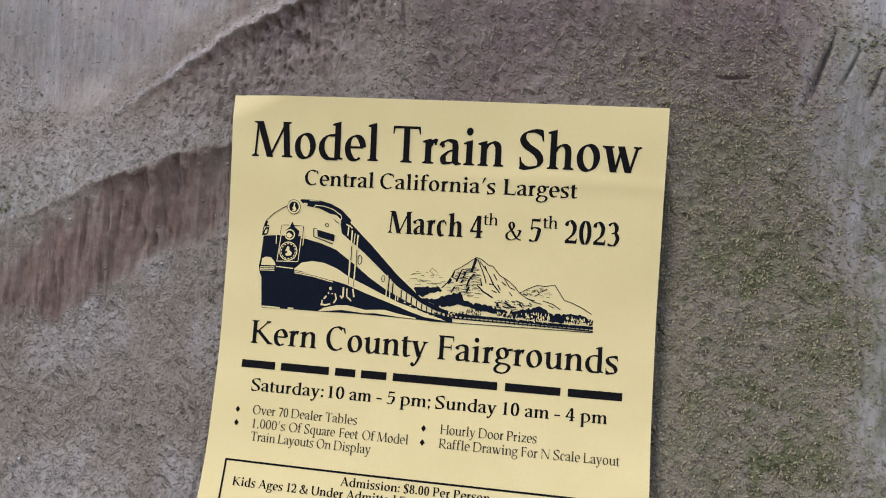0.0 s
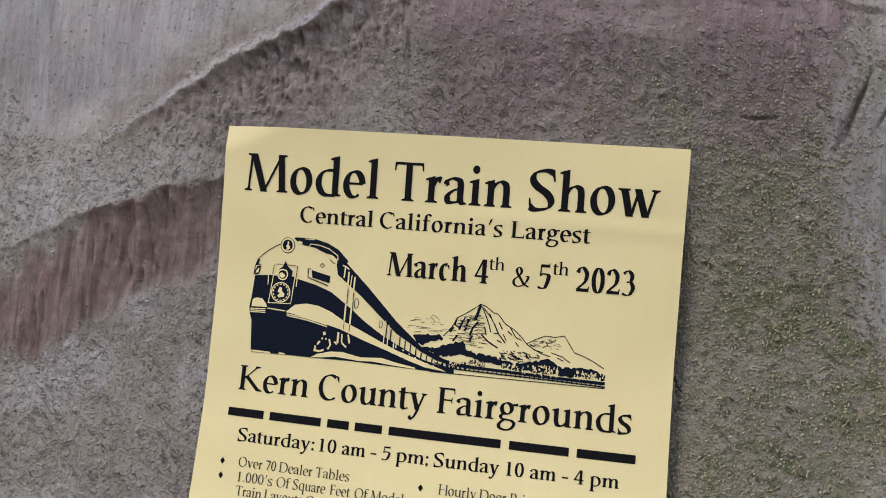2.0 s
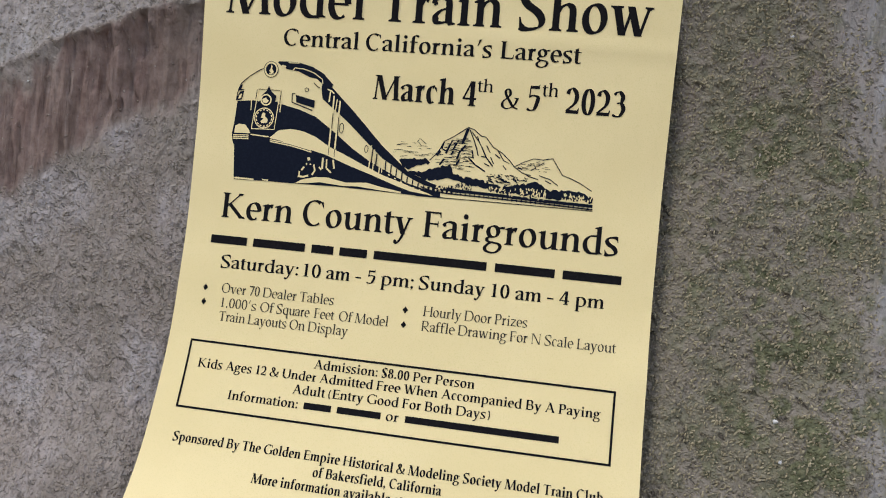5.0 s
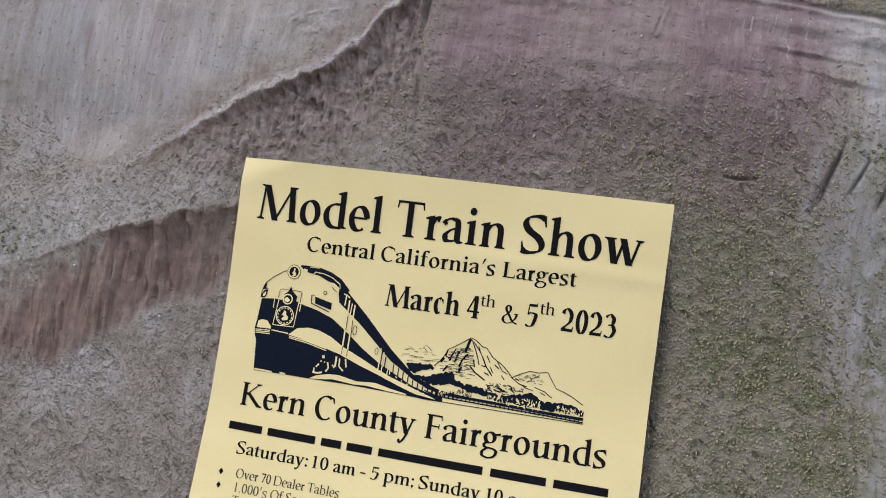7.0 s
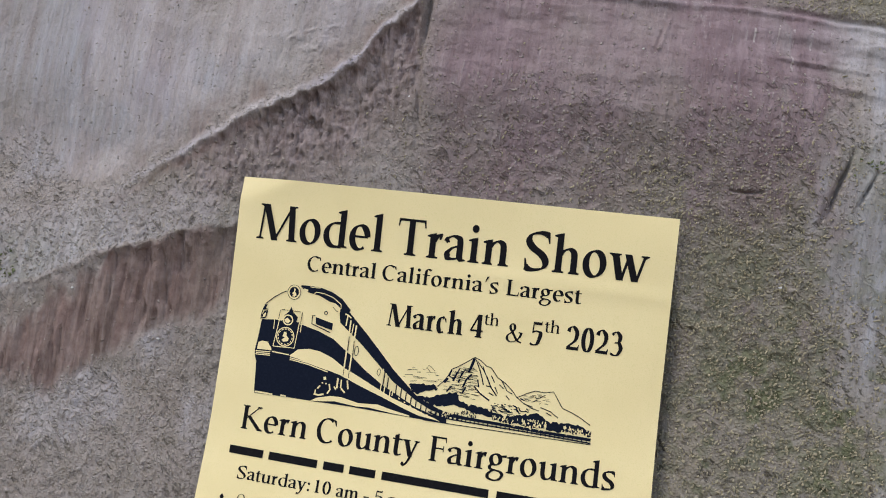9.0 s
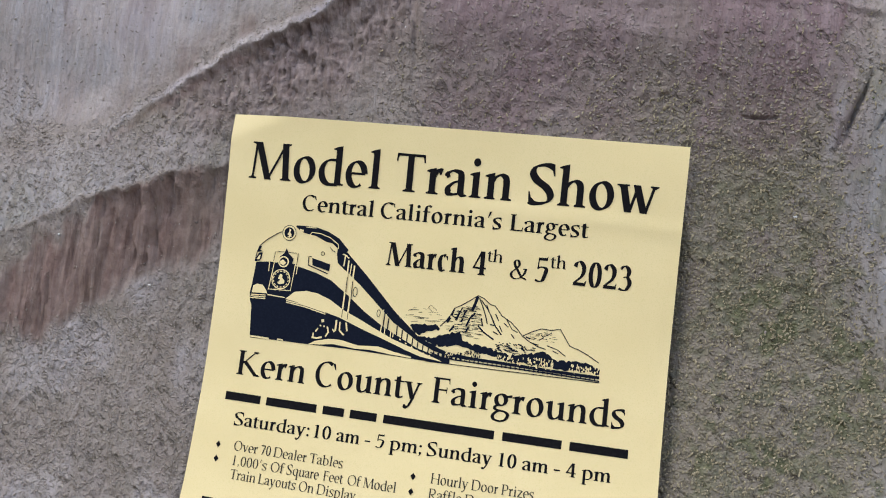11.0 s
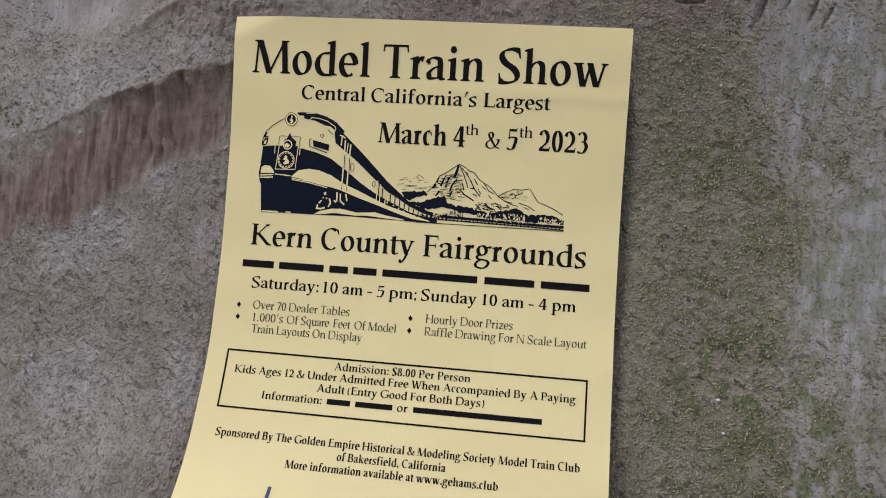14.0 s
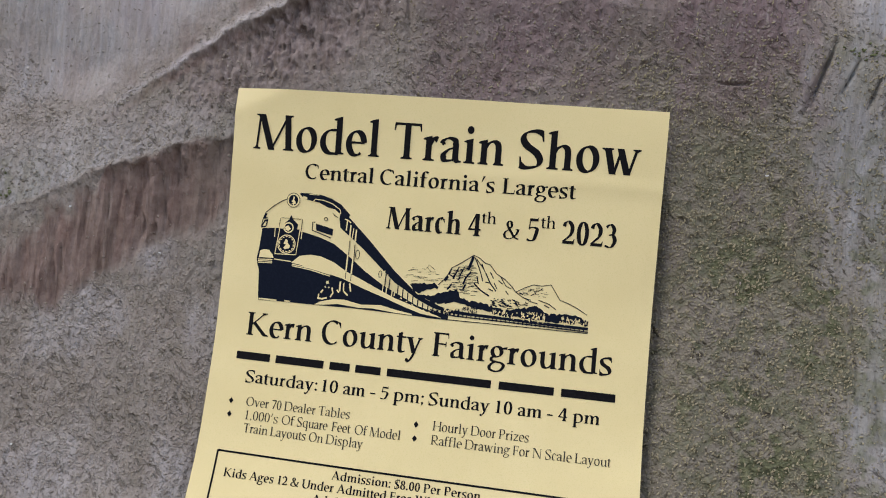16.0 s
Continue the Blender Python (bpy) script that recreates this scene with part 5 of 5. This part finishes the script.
stroke("truck_glint", [(61.8, 99.2), (63.0, 100.5)], 0.70, PAPER, train, 3)
fill("snow_bank", [(50.8, 107.7), (54.0, 105.8), (60.5, 104.0), (66.1, 103.7), (75.1, 105.3), (84.9, 104.5), (91.6, 105.9), (101.0, 107.3), (101.1, 107.9), (91.8, 107.5), (80.7, 106.6), (74.1, 107.0), (62.9, 106.2), (56.3, 107.2)], PAPER, train, 3)
stroke("snow_bank", [(21.4, 107.5), (25.8, 107.5), (30.9, 107.6)], 0.80, PAPER, train, 3)
stroke("snow_bank", [(35.1, 107.3), (38.1, 107.4)], 0.70, PAPER, train, 3)
# mountains, forest and trestle
mountain = stroke("mountain_drawing", [(112.6, 91.8), (115.1, 89.0), (117.0, 86.1), (118.4, 82.8), (121.5, 81.0), (125.6, 78.1), (128.7, 75.7), (131.4, 76.6), (134.8, 79.1), (137.0, 79.5), (140.5, 83.6), (144.9, 86.0), (148.4, 89.0), (150.7, 91.6), (154.5, 94.0), (158.3, 94.8)], 0.42, NAVY, flyer, 1)
stroke("ridge_line", [(150.7, 91.6), (154.7, 89.2), (158.9, 87.3), (163.1, 87.5), (167.3, 86.5), (169.6, 89.8), (172.2, 93.5), (176.3, 94.7), (180.6, 96.5), (185.6, 99.3)], 0.38, NAVY, mountain, 1)
stroke("ridge_line", [(128.7, 76.1), (127.4, 80.7), (126.7, 82.8)], 1.30, NAVY, mountain, 1)
stroke("ridge_line", [(128.2, 83.8), (125.9, 86.7), (124.7, 90.3)], 0.90, NAVY, mountain, 1)
stroke("ridge_line", [(129.5, 76.8), (131.8, 81.5), (133.3, 85.1), (134.2, 88.0)], 0.50, NAVY, mountain, 1)
stroke("ridge_line", [(130.4, 77.5), (133.7, 81.4), (135.4, 83.9)], 0.40, NAVY, mountain, 1)
stroke("ridge_line", [(135.4, 83.9), (137.8, 88.4), (141.1, 92.2)], 0.60, NAVY, mountain, 1)
stroke("ridge_line", [(130.0, 89.3), (133.1, 92.1), (137.9, 94.8)], 0.70, NAVY, mountain, 1)
stroke("ridge_line", [(137.5, 83.1), (139.4, 86.2)], 0.50, NAVY, mountain, 1)
stroke("ridge_line", [(142.7, 84.9), (145.7, 89.2), (148.4, 90.3)], 0.40, NAVY, mountain, 1)
stroke("ridge_line", [(118.4, 83.1), (117.6, 86.1), (119.5, 87.1)], 0.70, NAVY, mountain, 1)
stroke("ridge_line", [(122.1, 82.0), (120.7, 85.4)], 0.60, NAVY, mountain, 1)
stroke("ridge_line", [(117.1, 87.2), (115.6, 89.5)], 1.00, NAVY, mountain, 1)
stroke("ridge_line", [(141.8, 86.8), (144.0, 88.4)], 0.50, NAVY, mountain, 1)
stroke("ridge_line", [(143.6, 96.8), (146.8, 97.9)], 0.60, NAVY, mountain, 1)
stroke("ridge_line", [(149.3, 95.4), (151.5, 96.3)], 0.60, NAVY, mountain, 1)
stroke("ridge_line", [(150.8, 96.6), (152.2, 98.2)], 0.80, NAVY, mountain, 1)
stroke("ridge_line", [(154.5, 93.8), (157.8, 95.4), (161.6, 96.2)], 0.40, NAVY, mountain, 1)
stroke("ridge_line", [(162.0, 94.5), (166.9, 95.8), (170.7, 98.2)], 0.40, NAVY, mountain, 1)
stroke("ridge_line", [(159.1, 89.9), (160.2, 91.3), (158.2, 92.5)], 0.50, NAVY, mountain, 1)
stroke("ridge_line", [(161.2, 90.3), (163.7, 88.6)], 0.40, NAVY, mountain, 1)
stroke("ridge_line", [(152.3, 91.8), (154.4, 92.4)], 0.60, NAVY, mountain, 1)
stroke("ridge_line", [(164.8, 96.5), (167.5, 97.6)], 0.40, NAVY, mountain, 1)
stroke("ridge_line", [(135.5, 88.2), (138.2, 88.4)], 0.50, NAVY, mountain, 1)
stroke("ridge_line", [(123.0, 86.8), (122.1, 88.5)], 0.80, NAVY, mountain, 1)
for points, wide in (([(121.0, 84.5), (119.6, 88.2)], 0.9), ([(124.2, 83.0), (122.6, 86.4)], 0.7), ([(131.2, 85.8), (132.2, 89.4)], 0.6), ([(119.2, 90.6), (117.2, 93.6)], 0.8), ([(126.0, 90.2), (124.8, 93.0)], 0.8),
                     ([(137.2, 91.2), (139.6, 92.2)], 0.5), ([(133.0, 79.4), (134.6, 82.8)], 0.45), ([(139.8, 88.2), (141.4, 91.0)], 0.45), ([(145.6, 91.4), (147.2, 93.2)], 0.45)):
    stroke("ridge_line", points, wide, NAVY, mountain, 1)
hatch = random.Random(5)
for k in range(30):
    v = hatch.uniform(82.5, 93.5)
    u = hatch.uniform(np.interp(v, [78, 83, 86, 92], [126, 119.5, 118, 115]), 131)
    stroke("hatch_line", [(u, v), (u + hatch.uniform(1.2, 3.6), v - hatch.uniform(-0.1, 0.3))], hatch.uniform(0.18, 0.3), NAVY, mountain, 1)
stroke("hatch_line", [(96.9, 86.2), (99.0, 85.4), (101.8, 85.4)], 0.22, NAVY, mountain, 1)
stroke("hatch_line", [(106.0, 84.3), (107.2, 82.4), (108.7, 83.4), (110.4, 84.7)], 0.22, NAVY, mountain, 1)
stroke("hatch_line", [(96.0, 88.5), (99.8, 87.9)], 0.22, NAVY, mountain, 1)
stroke("hatch_line", [(102.0, 88.7), (106.9, 88.7)], 0.22, NAVY, mountain, 1)
stroke("hatch_line", [(105.4, 90.1), (111.8, 89.4)], 0.22, NAVY, mountain, 1)
stroke("hatch_line", [(101.8, 86.5), (103.5, 86.2)], 0.22, NAVY, mountain, 1)
stroke("hatch_line", [(98.9, 91.2), (102.2, 90.6)], 0.22, NAVY, mountain, 1)
stroke("hatch_line", [(106.6, 84.0), (108.3, 85.6)], 0.22, NAVY, mountain, 1)
for k in range(24):
    v = hatch.uniform(84.5, 91.5)
    u = hatch.uniform(np.interp(v, [84.5, 91.5], [97.5, 94.0]), np.interp(v, [84.5, 91.5], [109, 116]))
    stroke("hatch_line", [(u, v), (u + hatch.uniform(0.8, 3.2), v + hatch.uniform(-0.2, 0.1))], hatch.uniform(0.09, 0.15), NAVY, mountain, 1)
for k in range(26):
    v = hatch.uniform(88.5, 93.0)
    u = hatch.uniform(153.0, 165.0)
    stroke("hatch_line", [(u, v), (u + hatch.uniform(0.8, 2.4), v - hatch.uniform(0.0, 0.6))], hatch.uniform(0.14, 0.24), NAVY, mountain, 1)
for k in range(92):                                        # the shaded face, hatched level
    v = hatch.uniform(80.5, 96.0)
    u = hatch.uniform(np.interp(v, [80, 83, 86, 92], [124.5, 120.0, 118.2, 118.0]), 130.2)
    stroke("hatch_line", [(u, v), (u + hatch.uniform(0.8, 3.2), v - hatch.uniform(-0.1, 0.1))], 0.2, NAVY, mountain, 1)
for k in range(66):                                        # scrub on the lower slope
    u, v = hatch.uniform(138.5, 156.5), hatch.uniform(95.3, 100.0)
    stroke("ridge_line", [(u, v), (u + hatch.uniform(0.6, 1.8), v + hatch.uniform(-0.3, 0.8))], hatch.uniform(0.22, 0.5), NAVY, mountain, 1)
fill("forest", [(98.5, 92.6), (105.5, 91.5), (111.4, 91.3), (112.9, 92.5), (112.2, 93.7), (109.0, 94.2), (105.8, 95.2), (102.9, 96.9), (100.3, 95.1)], NAVY, mountain, 1, ragged=0.55)
fill("forest", [(102.7, 97.5), (108.1, 97.6), (112.3, 96.1), (116.6, 94.5), (121.9, 93.2), (124.1, 97.0), (128.7, 98.3), (134.0, 98.3), (139.5, 99.6), (142.8, 100.7), (141.9, 102.8), (134.3, 102.0), (128.9, 100.8), (122.3, 99.5), (117.0, 100.3), (110.5, 100.9)], NAVY, mountain, 1, ragged=0.55)
fill("forest", [(139.5, 99.6), (146.0, 101.0), (150.2, 100.0), (156.5, 98.7), (160.6, 97.6), (165.0, 99.5), (167.2, 100.8), (166.9, 104.3), (161.1, 104.2), (152.6, 103.7), (145.1, 104.0), (140.3, 102.9)], NAVY, mountain, 1, ragged=0.55)
fill("forest", [(166.7, 100.8), (171.4, 100.5), (175.6, 99.7), (180.9, 100.2), (184.6, 101.5), (186.5, 102.6), (186.2, 104.6), (181.1, 103.9), (173.8, 104.4), (166.9, 104.3)], NAVY, mountain, 1, ragged=0.55)
for u0, u1, v0, v1, count, ink in ((122.5, 133.2, 100.8, 104.5, 43, NAVY), (116.5, 122.0, 101.5, 104.3, 17, PAPER), (140.0, 153.0, 101.0, 103.8, 26, PAPER), (154.5, 166.3, 100.3, 104.3, 55, PAPER), (172.8, 185.8, 101.0, 104.4, 45, PAPER)):                    # light and dark trees before the forest
    for k in range(count):
        u, v = hatch.uniform(u0, u1), hatch.uniform(v0, v1)
        stroke("tree_mark", [(u, v), (u + hatch.uniform(-0.5, 0.5), v + hatch.uniform(0.6, 1.35))], hatch.uniform(0.26, 0.5), ink, mountain, 2)
stroke("trestle_rail", [(108.3, 100.4), (113.9, 102.8), (120.5, 104.0), (129.1, 104.6), (145.2, 104.9), (165.4, 105.5), (186.5, 105.8)], 1.4, NAVY, mountain, 2)
stroke("trestle_rail", [(109.7, 104.1), (115.2, 105.7), (121.7, 106.1), (129.3, 106.2), (145.3, 106.4), (165.5, 106.7), (186.6, 107.3)], 0.60, NAVY, mountain, 2)
stroke("trestle_rail", [(107.9, 108.3), (129.4, 108.2), (157.1, 108.0), (186.6, 107.9)], 0.35, NAVY, mountain, 2)
for k in range(35):
    u = 113.4 + 2.09 * k
    v = np.interp(u, [113, 129, 186], [103.8, 104.7, 105.7])
    stroke("trestle_post", [(u, v), (u + 0.1, v + 1.9)], 1.0 if k < 6 else 0.5, NAVY, mountain, 2)
